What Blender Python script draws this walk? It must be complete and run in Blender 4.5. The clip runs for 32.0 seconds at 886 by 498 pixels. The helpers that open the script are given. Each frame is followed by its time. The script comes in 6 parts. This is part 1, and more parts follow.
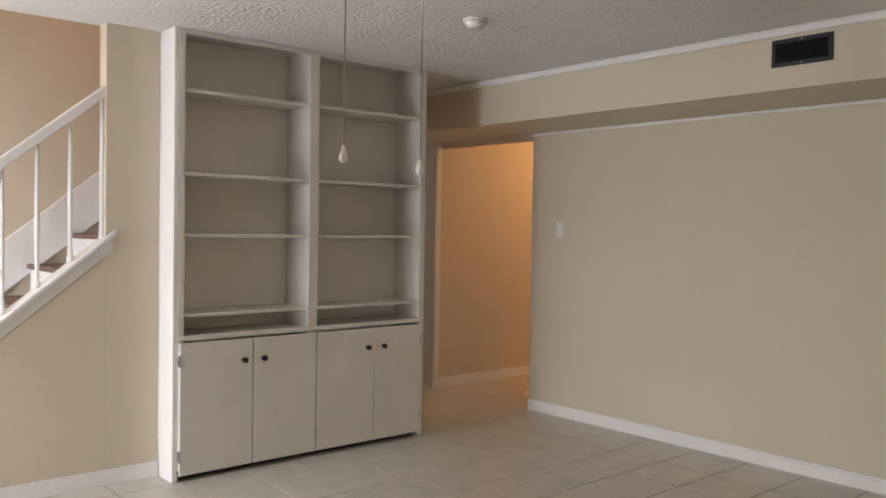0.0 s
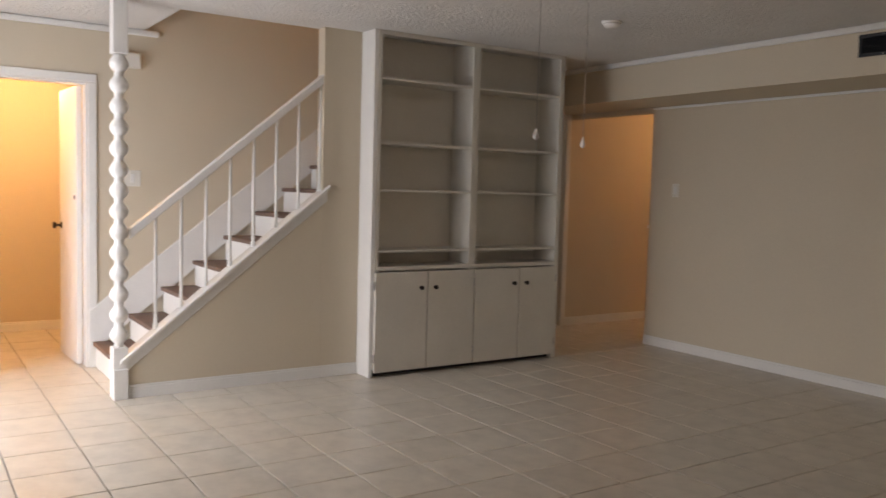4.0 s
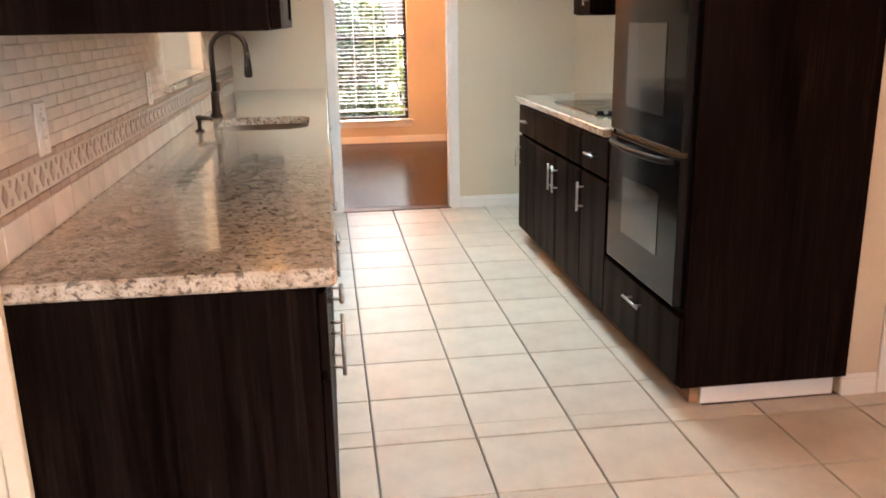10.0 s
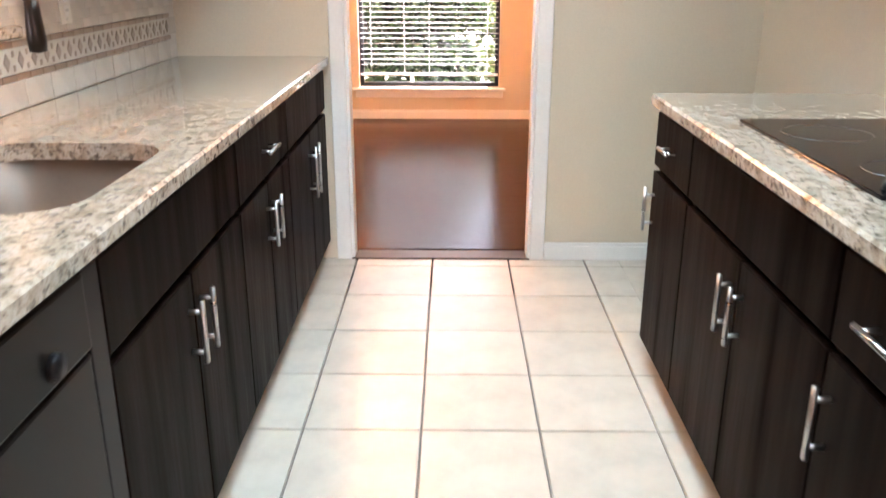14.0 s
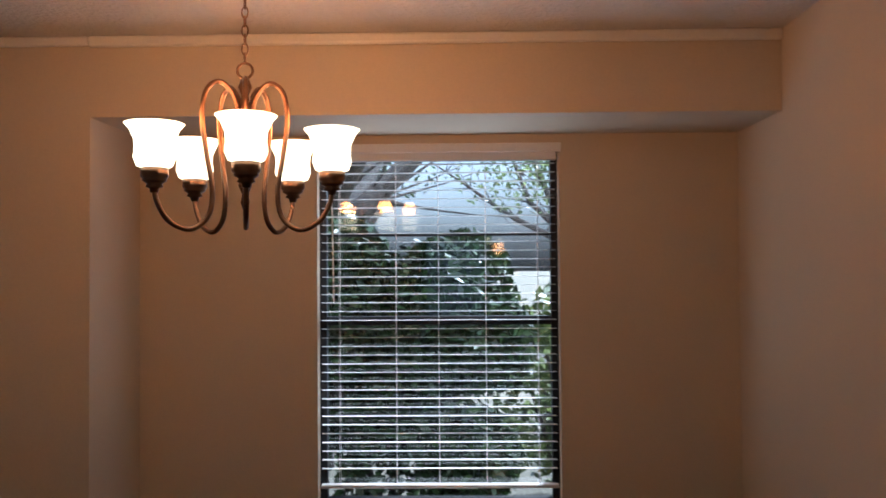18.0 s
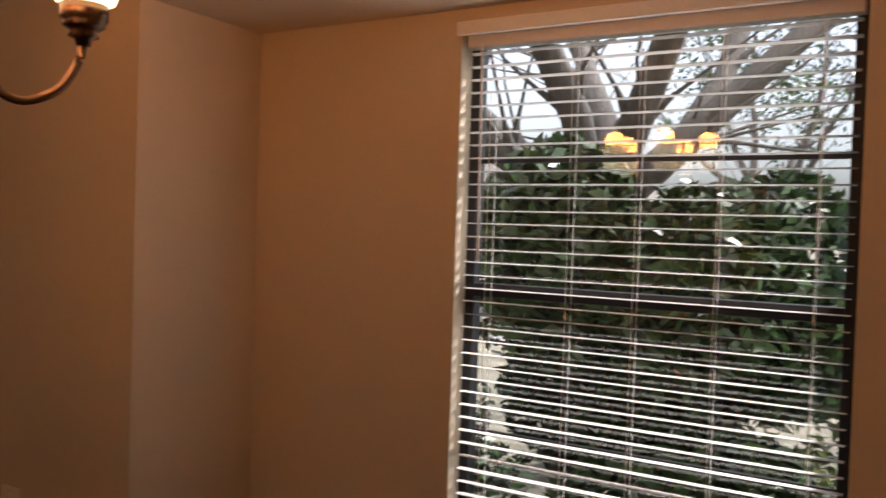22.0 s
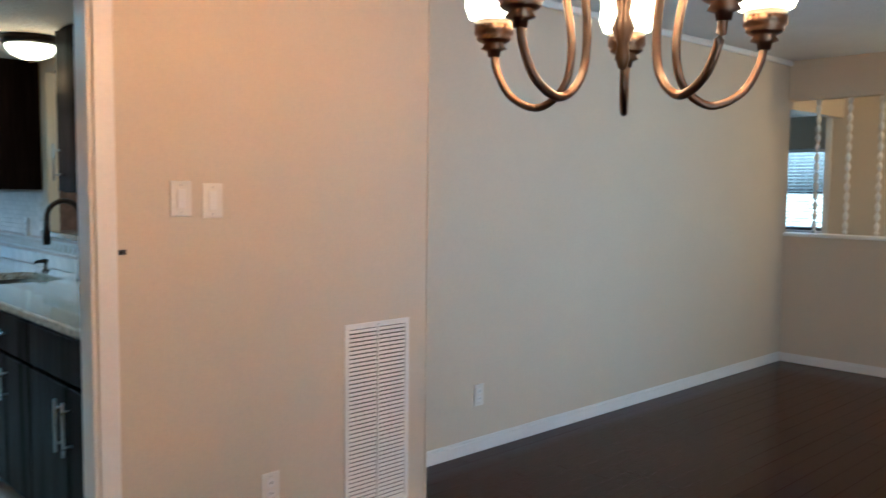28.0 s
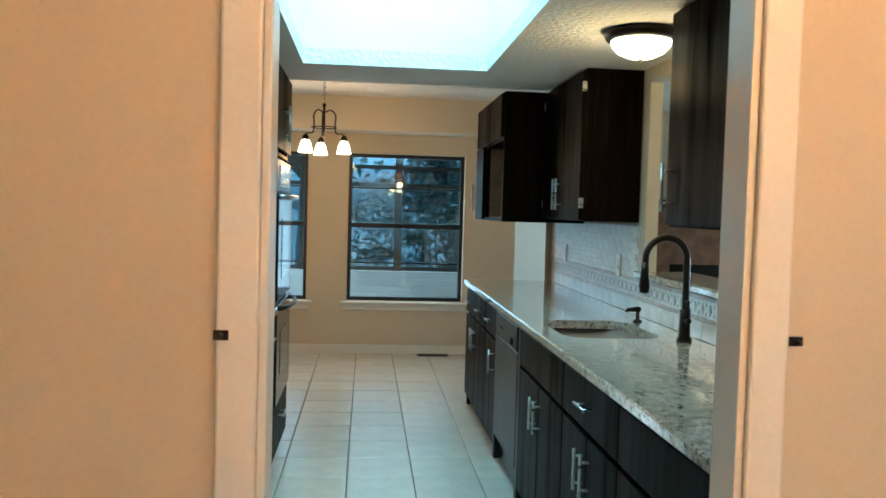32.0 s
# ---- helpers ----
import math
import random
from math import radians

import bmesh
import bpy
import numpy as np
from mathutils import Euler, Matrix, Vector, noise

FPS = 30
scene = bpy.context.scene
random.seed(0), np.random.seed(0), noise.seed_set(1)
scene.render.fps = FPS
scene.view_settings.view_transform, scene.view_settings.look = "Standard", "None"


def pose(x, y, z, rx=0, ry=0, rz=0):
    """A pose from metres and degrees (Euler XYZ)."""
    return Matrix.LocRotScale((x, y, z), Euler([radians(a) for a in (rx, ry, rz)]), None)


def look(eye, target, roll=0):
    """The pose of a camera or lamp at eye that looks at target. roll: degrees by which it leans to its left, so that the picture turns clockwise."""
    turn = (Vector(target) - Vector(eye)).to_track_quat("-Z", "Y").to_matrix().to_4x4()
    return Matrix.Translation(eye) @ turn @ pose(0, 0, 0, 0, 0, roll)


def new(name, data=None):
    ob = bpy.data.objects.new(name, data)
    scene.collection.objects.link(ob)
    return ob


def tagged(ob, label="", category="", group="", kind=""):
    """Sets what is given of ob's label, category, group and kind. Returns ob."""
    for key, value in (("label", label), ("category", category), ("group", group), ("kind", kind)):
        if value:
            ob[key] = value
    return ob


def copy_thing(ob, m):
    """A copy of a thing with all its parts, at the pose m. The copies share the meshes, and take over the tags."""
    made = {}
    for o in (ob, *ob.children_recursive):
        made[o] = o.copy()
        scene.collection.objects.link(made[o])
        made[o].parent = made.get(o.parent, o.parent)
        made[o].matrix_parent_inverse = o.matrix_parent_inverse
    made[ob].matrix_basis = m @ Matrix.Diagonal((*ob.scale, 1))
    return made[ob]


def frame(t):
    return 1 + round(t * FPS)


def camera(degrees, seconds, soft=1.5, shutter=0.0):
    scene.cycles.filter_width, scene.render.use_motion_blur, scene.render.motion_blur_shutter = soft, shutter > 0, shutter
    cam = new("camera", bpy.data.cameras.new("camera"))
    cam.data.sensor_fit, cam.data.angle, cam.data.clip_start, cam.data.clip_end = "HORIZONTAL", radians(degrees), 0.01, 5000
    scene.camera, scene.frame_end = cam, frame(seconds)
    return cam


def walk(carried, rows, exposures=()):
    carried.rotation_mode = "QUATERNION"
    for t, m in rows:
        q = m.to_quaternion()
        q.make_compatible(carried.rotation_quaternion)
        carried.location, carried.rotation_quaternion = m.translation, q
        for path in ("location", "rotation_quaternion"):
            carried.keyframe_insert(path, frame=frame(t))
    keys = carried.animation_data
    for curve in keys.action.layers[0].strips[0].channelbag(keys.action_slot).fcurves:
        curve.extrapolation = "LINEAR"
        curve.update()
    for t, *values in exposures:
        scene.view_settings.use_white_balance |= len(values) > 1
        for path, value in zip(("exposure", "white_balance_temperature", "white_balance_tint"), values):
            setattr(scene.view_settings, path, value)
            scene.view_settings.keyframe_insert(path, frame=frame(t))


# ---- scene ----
cam = camera(56.2, 32.0, soft=1.5, shutter=0.3)
PATH = [
    (0, (-0.694, -0.857, 1.402), (-2.207, 0.45, 1.35), 0.9),
    (0.5, (-0.554, -0.924, 1.359), (-2.163, 0.26, 1.261), 1.2),
    (1, (-0.355, -1.031, 1.369), (-2.07, -0.009, 1.248), 0.8),
    (1.5, (-0.23, -1.151, 1.366), (-2.056, -0.348, 1.23), 1.6),
    (2, (-0.118, -1.193, 1.36), (-1.979, -0.477, 1.211), 2.9),
    (2.5, (-0.049, -1.335, 1.372), (-1.914, -0.623, 1.241), 2.6),
    (4.5, (0.204, -1.881, 1.351), (-1.28, -0.55, 1.189), 1.6),
    (5, (0.25, -1.82, 1.373), (-0.983, -0.255, 1.2), 1.9),
    (5.5, (0.269, -1.765, 1.383), (-0.686, -0.017, 1.207), 1.8),
    (6, (0.301, -1.761, 1.389), (-0.327, 0.128, 1.195), 0.9),
    (6.5, (0.366, -1.772, 1.397), (0.02, 0.19, 1.216), -0.3),
    (7, (0.495, -1.782, 1.399), (0.375, 0.208, 1.25), 0.3),
    (7.5, (0.588, -1.774, 1.409), (0.628, 0.225, 1.355), 0.5),
    (8, (0.633, -1.786, 1.42), (0.753, 0.21, 1.458), -0.2),
    (8.5, (0.651, -1.779, 1.416), (0.816, 0.213, 1.376), -0.3),
    (9, (0.663, -1.756, 1.405), (0.856, 0.222, 1.178), 0.2),
    (9.5, (0.662, -1.759, 1.387), (0.861, 0.195, 1.008), -0.0),
    (10, (0.672, -1.756, 1.37), (0.929, 0.155, 0.839), -1.0),
    (10.5, (0.643, -1.693, 1.349), (1.038, 0.161, 0.712), -0.5),
    (11, (0.599, -1.489, 1.306), (1.063, 0.273, 0.481), 0.6),
    (11.5, (0.749, -1.225, 1.247), (1.188, 0.473, 0.287), 4.3),
    (12, (0.921, -0.893, 1.226), (1.255, 0.807, 0.228), 5.9),
    (12.5, (1.025, -0.441, 1.262), (1.291, 1.275, 0.269), 3.6),
    (13, (1.152, -0.068, 1.27), (1.262, 1.711, 0.361), 2.5),
    (13.5, (1.186, 0.32, 1.27), (1.207, 2.164, 0.495), 1.5),
    (14, (1.201, 0.715, 1.302), (1.181, 2.604, 0.647), 0.1),
    (14.5, (1.203, 1.107, 1.336), (1.128, 3.033, 0.802), 0.7),
    (15, (1.153, 1.532, 1.356), (1.089, 3.498, 0.994), -0.6),
    (15.5, (1.133, 1.927, 1.352), (1.05, 3.906, 1.074), 0.5),
    (17.5, (1.093, 3.512, 1.422), (1.117, 5.511, 1.405), -1.0),
    (18, (1.099, 3.829, 1.461), (1.064, 5.829, 1.507), -0.4),
    (18.5, (1.155, 4.119, 1.477), (0.867, 6.094, 1.597), 0.5),
    (19, (1.164, 4.379, 1.47), (0.906, 6.357, 1.608), 0.2),
    (19.5, (1.192, 4.606, 1.476), (0.953, 6.588, 1.594), -1.2),
    (20, (1.349, 4.83, 1.433), (1.048, 6.804, 1.543), -0.6),
    (20.5, (1.415, 5.08, 1.409), (1.079, 7.051, 1.473), 1.2),
    (21, (1.531, 5.337, 1.404), (1.115, 7.293, 1.453), 1.6),
    (21.5, (1.672, 5.509, 1.395), (0.99, 7.389, 1.409), 2.2),
    (22, (1.772, 5.554, 1.395), (0.754, 7.275, 1.348), 1.9),
    (22.5, (1.786, 5.551, 1.391), (0.51, 7.089, 1.313), 1.2),
    (23, (1.776, 5.547, 1.39), (0.297, 6.889, 1.296), 1.4),
    (23.5, (1.709, 5.578, 1.398), (0.07, 6.717, 1.285), 1.6),
    (24, (1.601, 5.681, 1.404), (-0.173, 6.598, 1.288), 2.0),
    (24.5, (1.537, 5.809, 1.406), (-0.345, 6.475, 1.28), 1.9),
    (26.5, (1.343, 6.618, 1.436), (-0.567, 6.032, 1.352), 1.6),
    (27, (1.378, 6.756, 1.441), (-0.39, 5.826, 1.356), 2.0),
    (27.5, (1.547, 6.866, 1.425), (-0.042, 5.655, 1.336), 1.8),
    (28, (1.708, 7.012, 1.428), (0.339, 5.562, 1.277), 0.6),
    (28.5, (1.839, 7.191, 1.417), (0.708, 5.557, 1.193), 1.4),
    (29, (1.925, 7.25, 1.413), (1.092, 5.447, 1.175), 1.2),
    (29.5, (1.991, 7.197, 1.413), (1.313, 5.324, 1.242), 0.8),
    (30, (1.932, 7.021, 1.392), (1.349, 5.116, 1.225), 1.1),
    (30.5, (1.801, 6.737, 1.404), (1.349, 4.795, 1.237), 2.5),
    (31, (1.694, 6.385, 1.397), (1.3, 4.43, 1.254), 2.2),
    (31.5, (1.548, 6.093, 1.406), (1.222, 4.123, 1.295), 1.1),
    (32, (1.394, 5.781, 1.418), (1.208, 3.792, 1.324), 1.6),
]
walk(cam, [(t, look(eye, target, roll)) for t, eye, target, roll in PATH],
     [(0, 2.84, 6900, 20), (1, 2.56, 7000, 21), (2, 1.82, 7000, 20), (2.5, 1.82, 7000, 20), (4.5, 2.16, 7400, 23), (5, 2.34, 7600, 24), (6, 3.47, 6800, 20), (7, 3.80, 6700, 19), (9, 4.02, 6900, 22), (11, 4.25, 7000, 26), (13, 4.44, 6900, 29), (15.5, 4.02, 5900, 18), (17.5, 1.98, 5200, 11), (18.5, 0.87, 5050, 9), (20, 0.87, 5950, 13), (21.5, 1.06, 6600, 17), (22.2, 1.20, 6800, 18), (23, 1.71, 7500, 20), (24, 2.29, 5800, -5), (24.5, 2.54, 5400, -6), (26.5, 2.86, 4400, -6), (28.2, 2.86, 4400, -9), (29, 3.09, 4750, -16), (30, 3.26, 4600, -23), (32, 3.21, 4900, -16)])

# ---- light ----
XL, XS, XB, XW = -6.20, -5.18, -4.99, -0.04      # hall wall, stair front, bookcase front, living side of the sink wall
YN, YW, YB, YK, YD, YF, Y1 = -2.31, 3.86, 3.95, 4.335, 4.43, 7.385, 7.953
YS = 3.24                                        # front of the living room soffit
YA, YE = 4.925, 6.48                              # entry opening between the half walls
XR, XH, XJ, XT = 2.49, -5.07, -0.49, 1.863       # dining side wall, half-wall face, bay jog, oven tower front
ZL, ZK, ZD = 2.45, 2.142, 2.475                    # ceilings: living, kitchen, dining
DX0, DX1, DZ = 0.742, 1.562, 2.066                # kitchen door opening
SKY = (0.79, 1.73, 1.484, 3.39)                  # skylight well
XC, XK, XE, XP = 0.022, 2.505, -5.105, -0.638     # kitchen faces of the side walls, end of the long wall, chase corner

world = bpy.data.worlds.new("world")
scene.world = world
world.use_nodes = True
wn = world.node_tree
sky = wn.nodes.new("ShaderNodeTexSky")
sky.sky_type, sky.sun_disc, sky.sun_elevation, sky.sun_rotation = "NISHITA", False, radians(38), radians(150)
sky.air_density, sky.dust_density = 1.0, 6.0
haze = wn.nodes.new("ShaderNodeHueSaturation")
haze.inputs["Saturation"].default_value, haze.inputs["Value"].default_value = 0.45, 1.3
wn.links.new(sky.outputs[0], haze.inputs["Color"])
wn.links.new(haze.outputs[0], wn.nodes["Background"].inputs[0])
wn.nodes["Background"].inputs[1].default_value = 0.15


def lamp(name, kind, m, power, color, **extra):
    data = bpy.data.lights.new(name, kind)
    data.energy, data.color = power * (1.0 if kind == "SUN" else 0.09), color
    if kind == "SUN":
        data.angle = extra["angle"]
    elif kind == "AREA":
        data.shape, data.size, data.size_y = "RECTANGLE", extra["size"], extra["size_y"]
        data.spread = extra.get("spread", math.pi)
    else:
        data.shadow_soft_size = extra["radius"]
    ob = new(name, data)
    ob.matrix_world = m
    return ob


CANDLE = (1.0, 0.33, 0.075)
WARM, DAY = (1.0, 0.385, 0.105), (0.80, 0.90, 1.0)
lamp("sun", "SUN", look((0, 0, 0), (-0.45, -0.6, -0.7)), 5.0, (1.0, 0.96, 0.9), angle=radians(12))
# sky light in the real openings
lamp("skylight_daylight", "AREA", look((1.26, 2.437, 3.18), (1.26, 2.437, 0)), 54, (0.62, 0.90, 1.0), size=0.88, size_y=1.84)
lamp("bay_window_daylight", "AREA", look((1.0, Y1 + 0.22, 1.25), (0.0, 3.9, 0.2)), 4.0, DAY, size=1.1, size_y=1.5)
lamp("front_window_daylight", "AREA", look((-2.74, YF + 0.25, 1.15), (-2.0, 3.9, 0.3)), 44, DAY, spread=radians(112), size=1.6, size_y=1.6)
lamp("nook_window_daylight", "AREA", look((1.76, YN - 0.25, 1.25), (1.76, 3, 0.8)), 17, DAY, size=2.4, size_y=1.3)
lamp("patio_door_daylight", "AREA", look((-4.75, YN - 0.25, 1.05), (-5.1, 1.2, -0.5)), 215, DAY, size=1.7, size_y=1.9)
lamp("side_room_daylight", "AREA", look((-9.3, 2.42, 1.4), (-6, 2.7, 1.2)), 30, DAY, size=1.0, size_y=1.2)

# ---- materials ----


def node_mat(name):
    m = bpy.data.materials.new(name)
    m.use_nodes = True
    nt = m.node_tree
    return m, nt, nt.nodes["Principled BSDF"]


def noise_tex(nt, scale, detail=4, coord="Object", stretch=None, rough=0.55):
    tc = nt.nodes.new("ShaderNodeTexCoord")
    nz = nt.nodes.new("ShaderNodeTexNoise")
    nz.inputs["Scale"].default_value, nz.inputs["Detail"].default_value, nz.inputs["Roughness"].default_value = scale, detail, rough
    out = tc.outputs[coord]
    if stretch:
        mp = nt.nodes.new("ShaderNodeMapping")
        mp.inputs["Scale"].default_value = stretch
        nt.links.new(out, mp.inputs[0])
        out = mp.outputs[0]
    nt.links.new(out, nz.inputs["Vector"])
    return nz


def ramp(nt, src, stops):
    r = nt.nodes.new("ShaderNodeValToRGB")
    els = r.color_ramp.elements
    while len(els) < len(stops):
        els.new(0.5)
    for e, (p, c) in zip(els, stops):
        e.position, e.color = p, (*c, 1)
    nt.links.new(src, r.inputs[0])
    return r


def mixed(nt, a, b, fac, mode="MIX"):
    mx = nt.nodes.new("ShaderNodeMix")
    mx.data_type, mx.blend_type = "RGBA", mode
    for sock, v in ((mx.inputs[0], fac), (mx.inputs[6], a), (mx.inputs[7], b)):
        if isinstance(v, (int, float)):
            sock.default_value = v
        elif isinstance(v, tuple):
            sock.default_value = (*v, 1)
        else:
            nt.links.new(v, sock)
    return mx.outputs[2]


def bump(nt, p, src, strength, dist=0.002):
    b = nt.nodes.new("ShaderNodeBump")
    b.inputs["Strength"].default_value, b.inputs["Distance"].default_value = strength, dist
    nt.links.new(src, b.inputs["Height"])
    nt.links.new(b.outputs[0], p.inputs["Normal"])


def surface(name, c, vary=0.08, scale=3.0, rough=0.5, metal=0.0, grain=60.0, relief=0.15, coat=0.0, stretch=None, dist=0.002, coord="Object"):
    """Plain paint, metal or plastic: two scales of variation and a fine relief."""
    m, nt, p = node_mat(name)
    big = noise_tex(nt, scale, 4, coord, stretch)
    fine = noise_tex(nt, grain, 3, coord, stretch)
    lo, hi = tuple(v * (1 - vary) for v in c), tuple(min(1, v * (1 + vary)) for v in c)
    col = ramp(nt, big.outputs[0], [(0.3, lo), (0.7, hi)]).outputs[0]
    col = mixed(nt, col, ramp(nt, fine.outputs[0], [(0.3, (0.85,) * 3), (0.7, (1,) * 3)]).outputs[0], 0.35, "MULTIPLY")
    nt.links.new(col, p.inputs["Base Color"])
    rr = nt.nodes.new("ShaderNodeMapRange")
    rr.inputs["To Min"].default_value, rr.inputs["To Max"].default_value = rough * 0.85, min(1, rough * 1.2)
    nt.links.new(big.outputs[0], rr.inputs[0])
    nt.links.new(rr.outputs[0], p.inputs["Roughness"])
    p.inputs["Metallic"].default_value = metal
    p.inputs["Coat Weight"].default_value = coat
    if relief:
        bump(nt, p, fine.outputs[0], relief, dist)
    return m


PAINT = surface("cream_wall_paint", (0.63, 0.55, 0.425), 0.03, 1.2, 0.62, grain=110, relief=0.12)
CEIL = surface("white_textured_ceiling", (0.72, 0.71, 0.69), 0.05, 2, 0.9, grain=42, relief=1.0, dist=0.012)
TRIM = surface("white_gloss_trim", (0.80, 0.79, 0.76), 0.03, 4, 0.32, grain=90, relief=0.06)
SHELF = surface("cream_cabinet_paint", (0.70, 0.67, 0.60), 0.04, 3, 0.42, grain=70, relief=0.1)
STEEL = surface("brushed_steel", (0.50, 0.49, 0.48), 0.05, 4, 0.28, 1.0, grain=200, relief=0.05, stretch=(1, 1, 12))
PANEL = surface("dull_brushed_steel", (0.075, 0.073, 0.072), 0.05, 4, 0.34, 1.0, grain=200, relief=0.05, stretch=(1, 1, 12))
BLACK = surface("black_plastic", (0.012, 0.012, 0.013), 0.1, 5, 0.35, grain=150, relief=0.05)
BLACKGLASS = surface("black_oven_glass", (0.01, 0.01, 0.011), 0.1, 3, 0.10, grain=50, relief=0.0, coat=0.06)
OVENGLASS = surface("grey_oven_window_glass", (0.035, 0.034, 0.032), 0.1, 3, 0.12, grain=50, relief=0.0, coat=0.3)
BRONZE = surface("dark_bronze", (0.028, 0.02, 0.016), 0.15, 8, 0.36, 0.7, grain=160, relief=0.08)
COPPER = surface("antique_copper", (0.19, 0.112, 0.072), 0.3, 14, 0.33, 1.0, grain=120, relief=0.08)
FRAME = surface("dark_bronze_aluminium", (0.016, 0.017, 0.02), 0.1, 5, 0.45, 0.3, grain=160, relief=0.05)
SLAT = surface("white_blind_slat", (0.80, 0.80, 0.79), 0.02, 5, 0.42, grain=80, relief=0.03)
PLATE = surface("white_plastic_plate", (0.76, 0.73, 0.66), 0.02, 6, 0.38, grain=90, relief=0.02)
RAWWOOD = surface("bare_plywood", (0.30, 0.17, 0.09), 0.2, 5, 0.6, grain=60, relief=0.2, stretch=(1, 1, 8))
CARPET = surface("brown_stair_tread", (0.16, 0.10, 0.075), 0.2, 8, 0.7, grain=200, relief=0.4)
BASIN = surface("brown_grey_composite_sink", (0.20, 0.165, 0.135), 0.15, 6, 0.4, grain=160, relief=0.1)
TILEGROUT = surface("cream_grout", (0.58, 0.53, 0.47), 0.08, 6, 0.85, grain=120, relief=0.3)
GROUT = surface("grey_brown_grout", (0.24, 0.21, 0.18), 0.15, 6, 0.9, grain=120, relief=0.4)
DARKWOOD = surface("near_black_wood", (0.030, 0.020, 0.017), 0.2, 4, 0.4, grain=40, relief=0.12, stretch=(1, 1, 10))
BRICK = surface("brown_brick", (0.20, 0.11, 0.075), 0.3, 9, 0.85, grain=60, relief=0.6, dist=0.004)
CONCRETE = surface("grey_concrete", (0.24, 0.235, 0.23), 0.12, 1.5, 0.85, grain=60, relief=0.4)
SIDING = surface("pale_blue_grey_boards", (0.40, 0.44, 0.50), 0.06, 2, 0.6, grain=40, relief=0.1)
ASPHALT = surface("asphalt", (0.06, 0.06, 0.062), 0.2, 0.6, 0.9, grain=60, relief=0.5)
GRASS = surface("dry_lawn", (0.17, 0.155, 0.115), 0.35, 1.1, 0.95, grain=30, relief=0.9, dist=0.03)
BARK = surface("grey_bark", (0.075, 0.068, 0.064), 0.35, 6, 0.9, grain=30, relief=0.9, dist=0.02, stretch=(1, 1, 0.25))
ROOFING = surface("grey_shingle", (0.12, 0.11, 0.10), 0.2, 3, 0.9, grain=40, relief=0.5)
CARPAINT = surface("silver_blue_car_paint", (0.30, 0.36, 0.44), 0.03, 2, 0.22, 0.4, grain=200, relief=0.0, coat=0.8)
WHITECAR = surface("white_car_paint", (0.75, 0.75, 0.74), 0.03, 2, 0.25, grain=200, relief=0.0, coat=0.8)


def espresso():
    """Near-black stained veneer: upright grain streaks that differ in tone and in gloss."""
    m, nt, p = node_mat("espresso_stained_wood")
    g = noise_tex(nt, 3.0, 7, "Object", (34, 34, 1.3), 0.7)
    w = noise_tex(nt, 1.0, 3, "Object", (9, 9, 0.7), 0.6)
    b = noise_tex(nt, 1.4, 3)
    col = ramp(nt, g.outputs[0], [(0.30, (0.0026, 0.0015, 0.0012)), (0.52, (0.0072, 0.0042, 0.0033)), (0.66, (0.0155, 0.0094, 0.0075)), (0.8, (0.025, 0.0155, 0.0125))]).outputs[0]
    col = mixed(nt, col, ramp(nt, w.outputs[0], [(0.35, (0.55,) * 3), (0.65, (1.25,) * 3)]).outputs[0], 0.8, "MULTIPLY")
    col = mixed(nt, col, ramp(nt, b.outputs[0], [(0.3, (0.75,) * 3), (0.7, (1.1,) * 3)]).outputs[0], 0.6, "MULTIPLY")
    nt.links.new(col, p.inputs["Base Color"])
    for src, lo, hi, sock in ((g, 0.30, 0.52, "Roughness"), (w, 0.0, 0.025, "Specular IOR Level")):
        r = nt.nodes.new("ShaderNodeMapRange")
        r.inputs["From Min"].default_value, r.inputs["From Max"].default_value = 0.3, 0.7
        r.inputs["To Min"].default_value, r.inputs["To Max"].default_value = lo, hi
        nt.links.new(src.outputs[0], r.inputs[0])
        nt.links.new(r.outputs[0], p.inputs[sock])
    bump(nt, p, g.outputs[0], 0.22, 0.001)
    return m


def granite():
    m, nt, p = node_mat("speckled_granite")
    a, b, c = noise_tex(nt, 75, 5), noise_tex(nt, 28, 6), noise_tex(nt, 190, 3)
    base = ramp(nt, b.outputs[0], [(0.30, (0.25, 0.20, 0.15)), (0.48, (0.46, 0.40, 0.32)), (0.62, (0.54, 0.49, 0.42)), (0.78, (0.30, 0.27, 0.25))]).outputs[0]
    dark = ramp(nt, a.outputs[0], [(0.37, (0.05, 0.035, 0.03)), (0.47, (1, 1, 1))]).outputs[0]
    base = mixed(nt, base, dark, 0.72, "MULTIPLY")
    rust = ramp(nt, c.outputs[0], [(0.36, (0.35, 0.2, 0.13)), (0.44, (1, 1, 1))]).outputs[0]
    base = mixed(nt, base, rust, 0.6, "MULTIPLY")
    nt.links.new(base, p.inputs["Base Color"])
    p.inputs["Roughness"].default_value, p.inputs["Coat Weight"].default_value = 0.12, 0.6
    p.inputs["Coat Roughness"].default_value = 0.04
    return m


def random_tint(nt, col, amount):
    oi = nt.nodes.new("ShaderNodeObjectInfo")
    r = ramp(nt, oi.outputs["Random"], [(0.0, (1 - amount,) * 3), (1.0, (1.0,) * 3)])
    return mixed(nt, col, r.outputs[0], 1.0, "MULTIPLY")


